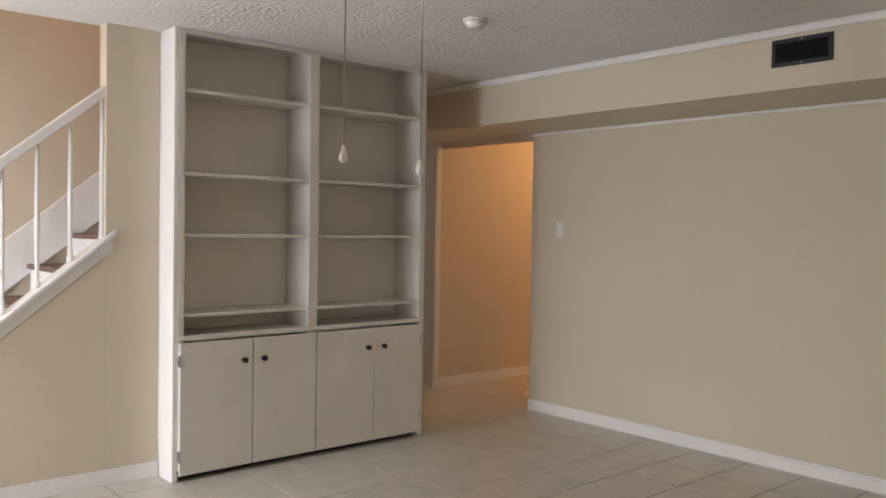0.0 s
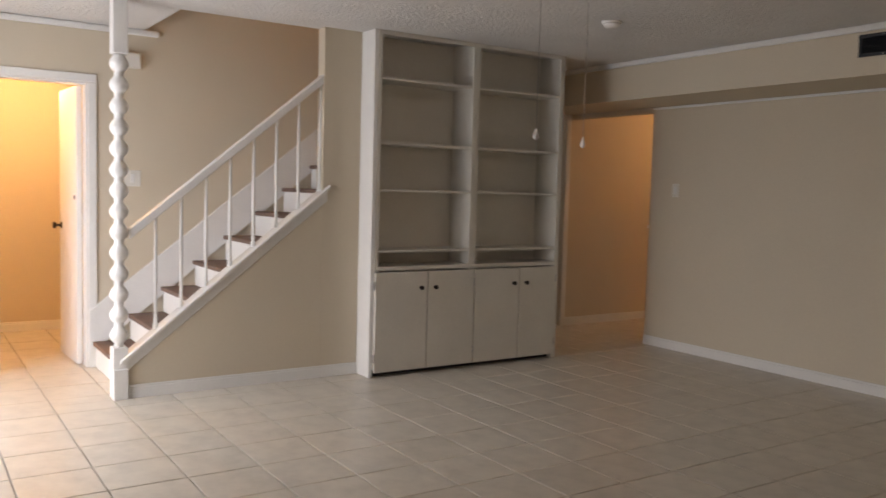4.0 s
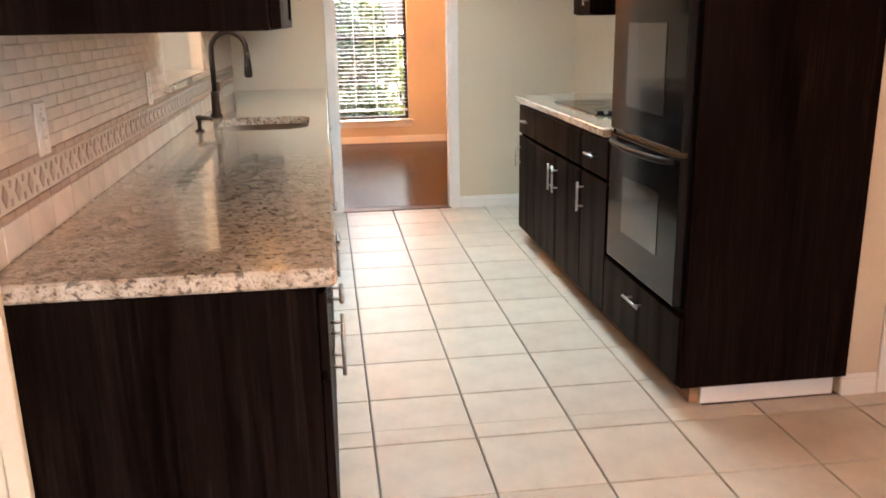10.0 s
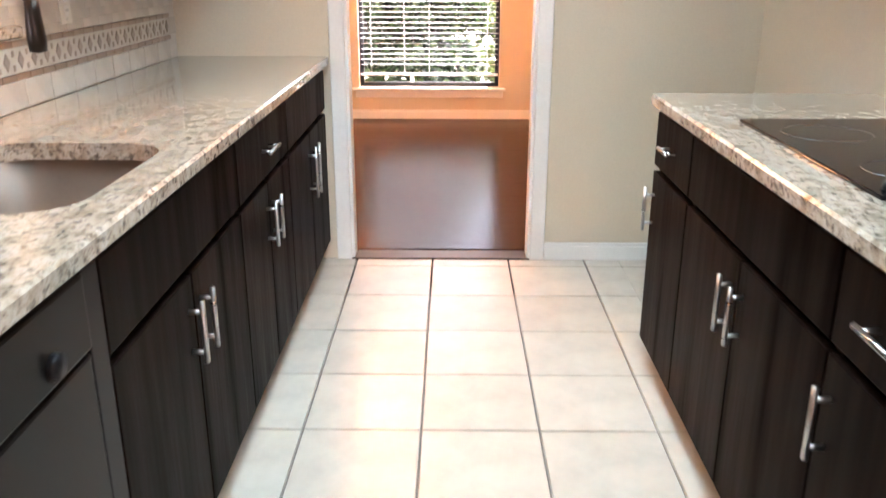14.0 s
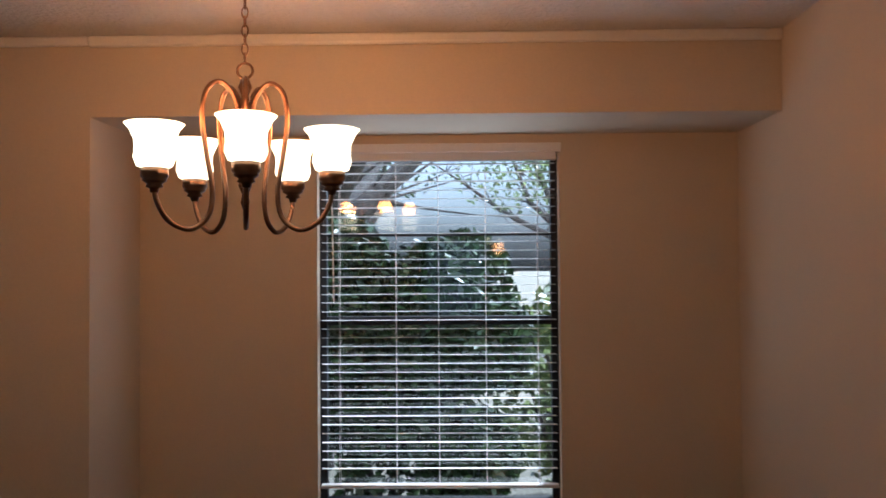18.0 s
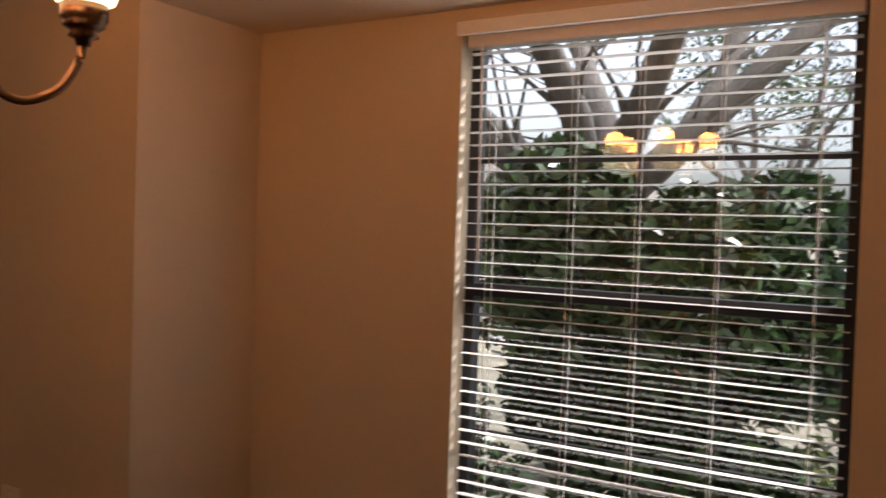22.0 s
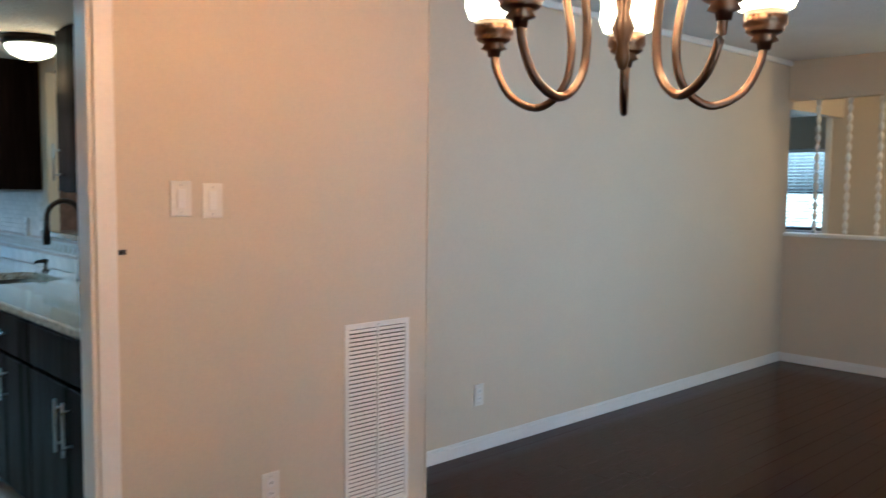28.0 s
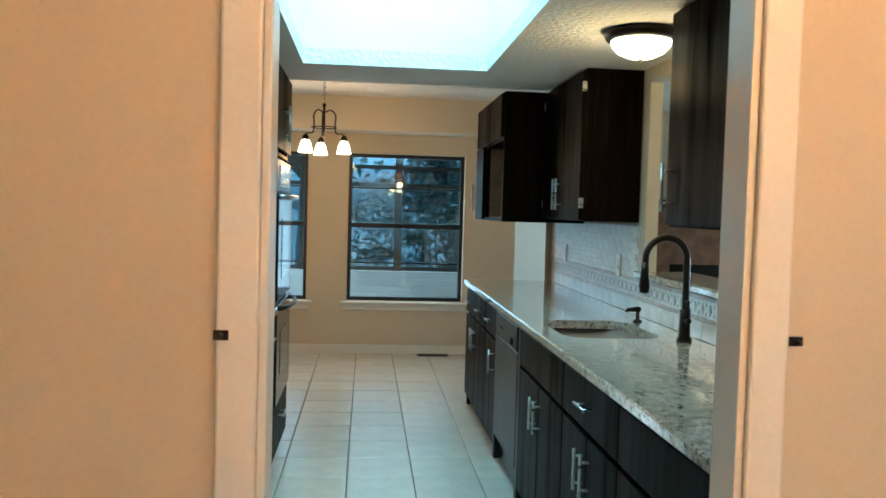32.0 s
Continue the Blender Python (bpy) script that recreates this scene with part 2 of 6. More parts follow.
def tile_mat(name, c, rough, amount, scale=7.0):
    m, nt, p = node_mat(name)
    n, f = noise_tex(nt, scale, 6, "Generated" if scale < 3 else "Object", None, 0.65), noise_tex(nt, 45, 3)
    col = ramp(nt, n.outputs[0], [(0.3, tuple(v * 0.86 for v in c)), (0.52, c), (0.72, tuple(min(1, v * 1.1) for v in c))]).outputs[0]
    nt.links.new(random_tint(nt, col, amount), p.inputs["Base Color"])
    p.inputs["Roughness"].default_value = rough
    bump(nt, p, f.outputs[0], 0.05, 0.002)
    return m


def plank_mat():
    m, nt, p = node_mat("dark_red_brown_floorboard")
    g = noise_tex(nt, 2.2, 6, "Object", (1.5, 24, 1), 0.65)
    b = noise_tex(nt, 0.9, 3)
    col = ramp(nt, g.outputs[0], [(0.25, (0.014, 0.0048, 0.003)), (0.55, (0.036, 0.0100, 0.0058)), (0.8, (0.066, 0.019, 0.0100))]).outputs[0]
    nt.links.new(random_tint(nt, col, 0.2), p.inputs["Base Color"])
    r = nt.nodes.new("ShaderNodeMapRange")
    r.inputs["To Min"].default_value, r.inputs["To Max"].default_value = 0.13, 0.24
    nt.links.new(b.outputs[0], r.inputs[0])
    nt.links.new(r.outputs[0], p.inputs["Roughness"])
    p.inputs["Specular IOR Level"].default_value = 0.10
    bump(nt, p, g.outputs[0], 0.08, 0.001)
    return m


def glow(name, color, power, base=(0.9, 0.88, 0.82)):
    m, nt, p = node_mat(name)
    p.inputs["Base Color"].default_value = (*base, 1)
    p.inputs["Emission Color"].default_value = (*color, 1)
    p.inputs["Emission Strength"].default_value = power
    p.inputs["Roughness"].default_value = 0.35
    return m


def clear_glass(name, tint=(0.93, 0.96, 0.97)):
    m, nt, p = node_mat(name)
    out = nt.nodes["Material Output"]
    tr, gl, mx = (nt.nodes.new(k) for k in ("ShaderNodeBsdfTransparent", "ShaderNodeBsdfGlossy", "ShaderNodeMixShader"))
    tr.inputs[0].default_value = (*tint, 1)
    gl.inputs["Roughness"].default_value = 0.02
    mx.inputs[0].default_value = 0.05
    nt.links.new(tr.outputs[0], mx.inputs[1])
    nt.links.new(gl.outputs[0], mx.inputs[2])
    nt.links.new(mx.outputs[0], out.inputs[0])
    return m


def leaf_mat(name, dark, light):
    m, nt, p = node_mat(name)
    g = nt.nodes.new("ShaderNodeNewGeometry")
    col = ramp(nt, g.outputs["Random Per Island"], [(0.0, dark), (0.6, light), (1.0, tuple(v * 1.5 for v in light))])
    nt.links.new(col.outputs[0], p.inputs["Base Color"])
    p.inputs["Roughness"].default_value = 0.38
    p.inputs["Transmission Weight"].default_value = 0.0
    return m


BLACK.node_tree.nodes["Principled BSDF"].inputs["Specular IOR Level"].default_value = 0.10
BLACKGLASS.node_tree.nodes["Principled BSDF"].inputs["Specular IOR Level"].default_value = 0.12
ESPRESSO, GRANITE, PLANK = espresso(), granite(), plank_mat()
TILE = tile_mat("beige_porcelain_tile", (0.60, 0.55, 0.47), 0.30, 0.10)
SPLASH = tile_mat("cream_wall_tile", (0.66, 0.61, 0.54), 0.22, 0.16)
SPLASHGREY = tile_mat("cream_stone_strip_tile", (0.59, 0.54, 0.475), 0.34, 0.16)
BORDERTILE = tile_mat("brown_border_tile", (0.36, 0.26, 0.19), 0.35, 0.25)
DIAMOND = tile_mat("taupe_diamond_tile", (0.30, 0.235, 0.19), 0.35, 0.25)
SHADE = glow("frosted_lit_shade", (1.0, 0.76, 0.42), 1.6)
DOME = glow("frosted_lit_dome", (1.0, 0.76, 0.42), 0.95)
# cyan emission stands for sky light coming through the skylight panel
WELLPANE = glow("skylight_panel_sky_glow", (0.40, 0.86, 1.0), 0.07)
DISPLAY = glow("green_clock_display", (0.2, 1.0, 0.35), 0.14, (0.02, 0.05, 0.02))
GLASS = clear_glass("window_glass")
TINTED = clear_glass("blue_grey_sunroom_glass", (0.20, 0.27, 0.35))
LEAF = leaf_mat("bush_leaf", (0.006, 0.014, 0.004), (0.030, 0.066, 0.019))
LEAF3 = leaf_mat("dark_hedge_leaf", (0.008, 0.016, 0.010), (0.025, 0.045, 0.028))
LEAF2 = leaf_mat("pale_bush_leaf", (0.05, 0.08, 0.02), (0.14, 0.19, 0.06))

# ---- building blocks ----


def part(name, bm, material, parent=None, label="", smooth=False):
    me = bpy.data.meshes.new(name)
    bm.to_mesh(me)
    bm.free()
    if smooth:
        for f in me.polygons:
            f.use_smooth = True
    me.materials.append(material)
    ob = new(name, me)
    ob.parent = parent
    return tagged(ob, label)


def thing(name, m, label, category, group="", kind=""):
    ob = new(name)
    ob.empty_display_size = 0.05
    ob.matrix_basis = m if isinstance(m, Matrix) else pose(*m)
    return tagged(ob, label, category, group, kind)


def bx(bm, x0, x1, y0, y1, z0, z1, bev=0.0):
    vs = [bm.verts.new((x, y, z)) for z in (z0, z1) for y in (y0, y1) for x in (x0, x1)]
    fs = [bm.faces.new([vs[i] for i in q]) for q in ((0, 2, 3, 1), (4, 5, 7, 6), (0, 1, 5, 4), (2, 6, 7, 3), (0, 4, 6, 2), (1, 3, 7, 5))]
    if bev:
        es = list({e for f in fs for e in f.edges})
        bmesh.ops.bevel(bm, geom=es, offset=bev, segments=2, affect="EDGES", profile=0.5)
    return bm


def box(x0, x1, y0, y1, z0, z1, bev=0.0):
    return bx(bmesh.new(), x0, x1, y0, y1, z0, z1, bev)


def ring_sweep(bm, pts, radii, seg=10, closed=False):
    """A round tube along points."""
    pts = [Vector(p) for p in pts]
    rings = []
    up = Vector((0.123, 0.31, 0.94)).normalized()
    for i, p in enumerate(pts):
        a, b = pts[i - 1] if (i or closed) else p, pts[(i + 1) % len(pts)] if (i + 1 < len(pts) or closed) else p
        d = (b - a).normalized()
        u = d.cross(up)
        if u.length < 1e-3:
            u = d.cross(Vector((1, 0, 0)))
        u.normalize()
        v = d.cross(u)
        r = radii[i] if isinstance(radii, (list, tuple)) else radii
        rings.append([bm.verts.new(p + r * (math.cos(k * math.tau / seg) * u + math.sin(k * math.tau / seg) * v)) for k in range(seg)])
    n = len(rings)
    for i in range(n if closed else n - 1):
        a, b = rings[i], rings[(i + 1) % n]
        for k in range(seg):
            bm.faces.new((a[k], a[(k + 1) % seg], b[(k + 1) % seg], b[k]))
    if not closed:
        bm.faces.new(list(reversed(rings[0])))
        bm.faces.new(rings[-1])
    return bm


def tube(pts, r, seg=10, closed=False):
    return ring_sweep(bmesh.new(), pts, r, seg, closed)


def lathe(profile, seg=24, at=(0, 0, 0), bm=None, axis="z"):
    """Turned shape: profile of (radius, height)."""
    bm = bm or bmesh.new()
    rings = []
    for r, z in profile:
        ring = []
        for k in range(seg):
            c, s = r * math.cos(k * math.tau / seg), r * math.sin(k * math.tau / seg)
            v = {"z": (c, s, z), "x": (z, c, s), "y": (c, z, s)}[axis]
            ring.append(bm.verts.new(Vector(at) + Vector(v)))
        rings.append(ring)
    for a, b in zip(rings, rings[1:]):
        for k in range(seg):
            bm.faces.new((a[k], a[(k + 1) % seg], b[(k + 1) % seg], b[k]))
    for ring in (rings[0], rings[-1]):
        if len({tuple(round(c, 6) for c in v.co) for v in ring}) > 2:
            bm.faces.new(ring)
    bmesh.ops.recalc_face_normals(bm, faces=bm.faces)
    return bm


def wall(name, axis, a0, a1, t0, t1, z0, z1, holes=(), material=None):
    """A wall that runs along axis from a0 to a1, t0 to t1 thick, with openings (from, to, bottom, top) through it."""
    bm = bmesh.new()
    cuts = sorted({a0, a1, *[h[0] for h in holes], *[h[1] for h in holes]})
    for u0, u1 in zip(cuts, cuts[1:]):
        mine = sorted((h[2], h[3]) for h in holes if h[0] < (u0 + u1) / 2 < h[1])
        z = z0
        for b, t in mine + [(z1, z1)]:
            if b > z + 1e-4:
                if axis == "x":
                    bx(bm, u0, u1, t0, t1, z, b)
                else:
                    bx(bm, t0, t1, u0, u1, z, b)
            z = t
    bmesh.ops.remove_doubles(bm, verts=bm.verts, dist=1e-5)
    seen, dead = {}, []
    for f in bm.faces:
        seen.setdefault(tuple(round(c, 4) for c in f.calc_center_median()), []).append(f)
    for fs in seen.values():
        if len(fs) > 1:
            dead += fs
    bmesh.ops.delete(bm, geom=dead, context="FACES")
    return tagged(part(name, bm, material or PAINT), kind="structure")


def strip(name, x0, x1, y0, y1, z0, z1, material=None, bev=0.004, kind="structure"):
    return tagged(part(name, box(x0, x1, y0, y1, z0, z1, bev), material or TRIM), kind=kind)

# ---- structure ----
H = 4.6
wall("wall_sink", "y", -0.235, YK, XW, XC, 0, H, [(1.80, 2.93, 1.105, 2.07)])
wall("wall_kitchen_door", "x", XP, 4.2, YK, YD, 0, H, [(DX0, DX1, 0, DZ)])
wall("wall_living_end", "x", XE, XW, YW, YB, 0, H)
wall("wall_chase", "y", YB, YK, XP, XW, 0, H)
wall("wall_hall", "y", -2.4, YF, XL - 0.12, XL, 0, H, [(-1.27, -0.69, 0, 2.04), (3.05, 3.80, 0, 2.13)])
wall("wall_hall_header", "x", XL, XE, YW, YB, 2.09, H)
wall("wall_under_stairs", "x", XL, XB - 0.29, 2.59, 2.69, 0, H)
wall("wall_front", "x", -6.5, XJ, YF, YF + 0.15, 0, H, [(-3.49, -1.88, 0.31, 2.0), (-6.17, -5.20, 0.0, 2.06)])
wall("wall_bay_side", "y", YF + 0.15, Y1, XJ - 0.12, XJ, 0, H)
wall("wall_bay", "x", XJ - 0.12, XR + 0.12, Y1, Y1 + 0.15, 0, H, [(0.40, 1.605, 0.27, 2.06)])
wall("wall_dining_side", "y", YD, Y1, XR, XR + 0.12, 0, H)
wall("wall_bay_header", "x", XJ, XR, YF, Y1, 2.125, ZD)
wall("wall_half_left", "y", YB, YA, XH - 0.12, XH, 0, 1.047)
wall("wall_half_right", "y", YE, YF, XH - 0.12, XH, 0, 1.047)
wall("wall_header_left", "y", YB, YA, XH - 0.12, XH, 2.157, ZD)
wall("wall_header_right", "y", YE, YF, XH - 0.12, XH, 2.157, ZD)
wall("wall_kitchen_side", "y", 0.90, YK, XK, XK + 0.12, 0, H)
wall("wall_pantry", "x", XK, 4.2, 0.86, 0.90, 0, H, [(2.72, 3.86, 0, 2.04)])
wall("wall_pantry_back", "x", XK + 0.12, 4.2, 1.7, 1.8, 0, H)
wall("wall_nook_side", "y", YN, 1.8, 4.2, 4.32, 0, H)
wall("wall_nook", "x", -0.03, 4.32, YN - 0.15, YN, 0, H, [(0.44, 1.57, 0.51, 1.945), (1.96, 3.09, 0.51, 1.945)])
wall("wall_back", "x", -6.5, -0.03, YN - 0.15, YN, 0, H, [(-5.65, -3.85, 0.0, 2.0), (-0.95, -0.07, 0.0, 2.03)])
wall("wall_nook_soffit", "x", XW, 4.2, YN, -1.93, 2.13, 2.44)
wall("wall_living_soffit", "x", XL, XW, YS, YW, 2.135, ZL)
wall("wall_kitchen_drop", "x", XC, XK, 0.90, 0.92, ZK, 2.44)
wall("wall_stair_column", "y", 0.66, 0.948, XS - 0.1, XS, 0, ZL)
# back room behind the lit door, and the side room
wall("wall_store_back", "y", -2.2, 0.6, -8.10, -7.98, 0, 2.6)
wall("wall_store_left", "x", -7.98, XL - 0.12, -2.1, -2.0, 0, 2.6)
wall("wall_store_right", "x", -7.98, XL - 0.12, 0.3, 0.4, 0, 2.6)
wall("wall_side_room_back", "y", 0.4, 5.0, -9.15, -9.0, 0, 2.6, [(2.0, 2.85, 0.91, 1.96)])
wall("wall_side_room_end", "x", -9.15, XL - 0.12, 4.4, 4.5, 0, 2.6)
wall("wall_side_room_near", "x", -9.15, XL - 0.12, 0.4, 0.5, 0, 2.6)


def slab(name, x0, x1, y0, y1, z0, z1, holes=(), material=None):
    """A floor or ceiling with rectangular openings."""
    bm = bmesh.new()
    xs = sorted({x0, x1, *[v for h in holes for v in h[:2]]})
    ys = sorted({y0, y1, *[v for h in holes for v in h[2:]]})
    for a, b in zip(xs, xs[1:]):
        for c, d in zip(ys, ys[1:]):
            if not any(h[0] < (a + b) / 2 < h[1] and h[2] < (c + d) / 2 < h[3] for h in holes):
                bx(bm, a, b, c, d, z0, z1)
    return tagged(part(name, bm, material or CEIL), kind="structure")


slab("ceiling_living", XL, XW, YN, YW, ZL, ZL + 0.1, [(XL, XS - 0.1, -0.3, 2.59)])
slab("ceiling_stairwell", XL - 0.1, XS, -0.4, 2.69, 4.4, 4.5)
slab("ceiling_kitchen", XC, XK, 0.92, YK, ZK, ZK + 0.08, [SKY])
slab("ceiling_nook", XW, 4.2, YN, 0.92, 2.44, 2.54)
slab("ceiling_pantry", XK, 4.2, 0.92, 1.8, 2.44, 2.54)
slab("ceiling_dining", XL, XR, YB, YF, ZD, ZD + 0.1)
slab("ceiling_store", -8.05, XL - 0.12, -2.1, 0.4, 2.42, 2.52)
slab("ceiling_side_room", -9.1, XL - 0.12, 0.4, 4.5, 2.42, 2.52)
slab("roof", -9.4, 4.5, -2.5, 8.2, H, H + 0.1, [(SKY[0], SKY[1], SKY[2], SKY[3])], ROOFING)
# skylight well
wall("wall_skylight_left", "y", SKY[2], SKY[3], SKY[0] - 0.04, SKY[0], ZK + 0.08, 3.24, material=TRIM)
wall("wall_skylight_right", "y", SKY[2], SKY[3], SKY[1], SKY[1] + 0.04, ZK + 0.08, 3.24, material=TRIM)
wall("wall_skylight_near", "x", SKY[0] - 0.04, SKY[1] + 0.04, SKY[2] - 0.04, SKY[2], ZK + 0.08, 3.24, material=TRIM)
wall("wall_skylight_far", "x", SKY[0] - 0.04, SKY[1] + 0.04, SKY[3], SKY[3] + 0.04, ZK + 0.08, 3.24, material=TRIM)
# opaque panel; its own glow replaces the sky seen through it
pane = tagged(part("skylight_diffuser", box(SKY[0], SKY[1], SKY[2], SKY[3], 3.22, 3.24), WELLPANE), "opaque white skylight panel at the top of its well, glowing for the sky", "skylight", kind="structure")

# floors
FLOOR = slab("floor", -9.4, 4.3, YN - 0.15, YB + 0.3, -0.2, -0.012, material=GROUT)
WOODFLOOR = slab("floor_dining", XH - 0.12, XR + 0.1, YB, Y1 + 0.1, -0.19, -0.012, [(XH - 0.12, XJ - 0.1, YF + 0.1, Y1 + 0.1)], DARKWOOD)
slab("floor_entry", XL - 0.1, XH - 0.12, YB, YF + 0.1, -0.195, -0.012, material=GROUT)

# ---- trim: casings, baseboards, crown ----


def casing(name, axis, a0, a1, t, out, top, w=0.065, d=0.016, bottom=0.0):
    """Three boards round an opening that runs along axis on the wall face t; out is the side they stand proud of."""
    lo, hi = sorted((t + 0.001 * out, t + d * out))
    bm = bmesh.new()
    for u0, u1, z0, z1 in ((a0 - w, a0, bottom, top), (a1, a1 + w, bottom, top), (a0 - w, a1 + w, top, top + w)):
        if axis == "x":
            bx(bm, u0, u1, lo, hi, z0, z1, 0.005)
        else:
            bx(bm, lo, hi, u0, u1, z0, z1, 0.005)
    return tagged(part(name, bm, TRIM), kind="structure")


def lining(name, axis, a0, a1, t0, t1, top, d=0.014):
    bm = bmesh.new()
    for u0, u1, z0, z1 in ((a0, a0 + d, 0, top), (a1 - d, a1, 0, top), (a0 + d, a1 - d, top - d, top)):
        if axis == "x":
            bx(bm, u0, u1, t0, t1, z0, z1, 0.002)
        else:
            bx(bm, t0, t1, u0, u1, z0, z1, 0.002)
    return tagged(part(name, bm, TRIM), kind="structure")


casing("trim_kitchen_door", "x", DX0, DX1, YK, -1, DZ)
casing("trim_dining_door", "x", DX0, DX1, YD, 1, DZ)
lining("trim_kitchen_door_lining", "x", DX0, DX1, YK - 0.002, YD + 0.002, DZ)
casing("trim_store_door", "y", -1.27, -0.69, XL, 1, 2.04, 0.058)
lining("trim_store_door_lining", "y", -1.27, -0.69, XL - 0.12, XL + 0.001, 2.04)
casing("trim_side_room_door", "y", 3.05, 3.80, XL, 1, 2.13, 0.058)
casing("trim_pantry_door", "x", 2.72, 3.86, 0.86, -1, 2.04, 0.075)
# cream boards on the end of the sink wall
strip("trim_wall_end", XW + 0.03, 0.03, -0.251, -0.236, 0, 2.44, PAINT)
strip("trim_wall_end_left", XW - 0.006, XW + 0.028, -0.260, -0.236, 0, 2.44, PAINT)
strip("trim_wall_end_right", 0.032, 0.072, -0.258, -0.236, 0, 2.44, PAINT)


def base(name, x0, x1, y0, y1, h=0.085):
    """A baseboard with a rounded top; the thin direction is its thickness."""
    bm = box(x0, x1, y0, y1, 0, h - 0.018, 0.002)
    if x1 - x0 > y1 - y0:
        bx(bm, x0, x1, y0 + 0.003, y1 - 0.003, h - 0.018, h, 0.004)
    else:
        bx(bm, x0 + 0.003, x1 - 0.003, y0, y1, h - 0.018, h, 0.004)
    return tagged(part(name, bm, TRIM), kind="structure")


B = 0.014
base("baseboard_living_end", XE, XW, YW - B, YW - 0.001)
base("baseboard_hall", XL + 0.001, XL + B, YW, YF)
base("baseboard_hall_left", XL + 0.001, XL + B, YN, -1.33)
base("baseboard_knee", XS + 0.001, XS + B, -0.64, 0.945)
base("baseboard_store", -7.979, -7.98 + B, -2.0, 0.3)
base("baseboard_dining_door", XP + 0.015, DX0 - 0.066, YD + 0.001, YD + B, 0.075)
base("baseboard_dining_door_right", DX1 + 0.066, XR, YD + 0.001, YD + B, 0.075)
base("baseboard_front_back", XH, XP - 0.015, YB + 0.001, YB + B, 0.08)
base("baseboard_chase", XP - B, XP - 0.001, YB, YD, 0.08)
base("baseboard_front", XH, XJ, YF - B, YF - 0.001, 0.08)
base("baseboard_bay", XJ, XR, Y1 - B, Y1 - 0.001, 0.08)
base("baseboard_bay_side", XJ + 0.001, XJ + B, YF, Y1, 0.08)
base("baseboard_dining_side", XR - B, XR - 0.001, YD, Y1, 0.08)
base("baseboard_half_left", XH + 0.001, XH + B, YB, YA, 0.075)
base("baseboard_half_right", XH + 0.001, XH + B, YE, YF, 0.075)
base("baseboard_kitchen_right", DX1 + 0.066, XK, YK - B, YK - 0.001)
base("baseboard_nook", XC, 4.2, YN + 0.001, YN + B)
base("baseboard_nook_side", 4.19, 4.2, YN, 0.9)
base("baseboard_pantry", XK, 2.644, 0.86 - B, 0.859)


def crown(name, x0, x1, y0, y1, z, s=0.045):
    """A bevelled cove where a wall meets the ceiling."""
    bm = box(x0, x1, y0, y1, z - s, z - 0.001, 0.012)
    return tagged(part(name, bm, TRIM), kind="structure")


crown("trim_crown_soffit", XL, XW, YS - 0.03, YS - 0.001, ZL)
crown("trim_crown_soffit_foot", XE, XW, YW - 0.02, YW - 0.001, 2.134, 0.022)
crown("trim_crown_hall", XL + 0.001, XL + 0.03, YN, -0.2, ZL)
crown("trim_crown_bay", XJ, XR, YF - 0.035, YF - 0.001, ZD, 0.05)
crown("trim_crown_back", XH, XP - 0.015, YB + 0.001, YB + 0.03, ZD)
crown("trim_crown_front", XH, XJ, YF - 0.03, YF - 0.001, ZD)
crown("trim_crown_entry", XL + 0.001, XL + 0.03, YB, YF, ZD)
strip("trim_half_wall_cap_left", XH - 0.145, XH + 0.025, YB, YA + 0.025, 1.047, 1.075, bev=0.008)
strip("trim_half_wall_cap_right", XH - 0.145, XH + 0.025, YE - 0.025, YF, 1.047, 1.075, bev=0.008)
strip("trim_header_end_left", XH - 0.13, XH + 0.012, YA + 0.001, YA + 0.015, 2.147, ZD)
strip("trim_header_end_right", XH - 0.13, XH + 0.012, YE - 0.015, YE - 0.001, 2.147, ZD)
strip("trim_half_end_left", XH - 0.13, XH + 0.012, YA + 0.001, YA + 0.015, 0, 1.047)
strip("trim_half_end_right", XH - 0.13, XH + 0.012, YE - 0.015, YE - 0.001, 0, 1.047)
strip("trim_corner_bead", XP - 0.005, XP + 0.005, YD - 0.006, YD + 0.004, 0.08, ZD, PAINT, 0.003)
strip("trim_threshold", DX0, DX1, YK - 0.01, YD + 0.01, -0.012, 0.006, DARKWOOD)

# ---- kitchen cabinets ----


def pull(parent, at, length, upright=True, stand=0.03):
    """A steel bar handle on two posts, standing off in +x."""
    x, y, z = at
    d = Vector((0, 0, 1)) if upright else Vector((0, 1, 0))
    c = Vector((x + stand, y, z))
    bm = tube([c - d * length / 2, c + d * length / 2], 0.0058, 8)
    for s in (-0.33, 0.33):
        ring_sweep(bm, [c + d * length * s, c + d * length * s - Vector((stand, 0, 0))], 0.0045, 8)
    return part("handle", bm, STEEL, parent, "brushed steel bar handle", True)


def front(parent, name, y0, y1, z0, z1, handle=None, gap=0.003):
    """A slab door or drawer front on the plane x = 0, facing +x."""
    ob = part(name, box(0.001, 0.020, y0 + gap, y1 - gap, z0 + gap, z1 - gap, 0.003), ESPRESSO, parent)
    if handle:
        side, length = handle
        if side == "mid":
            pull(ob, (0.02, (y0 + y1) / 2, (z0 + z1) / 2), length, False)
        else:
            y = y0 + 0.04 if side[0] == "l" else y1 - 0.04
            z = z1 - 0.05 - length / 2 if side[1] == "t" else z0 + 0.05 + length / 2
            pull(ob, (0.02, y, z), length)
    return ob


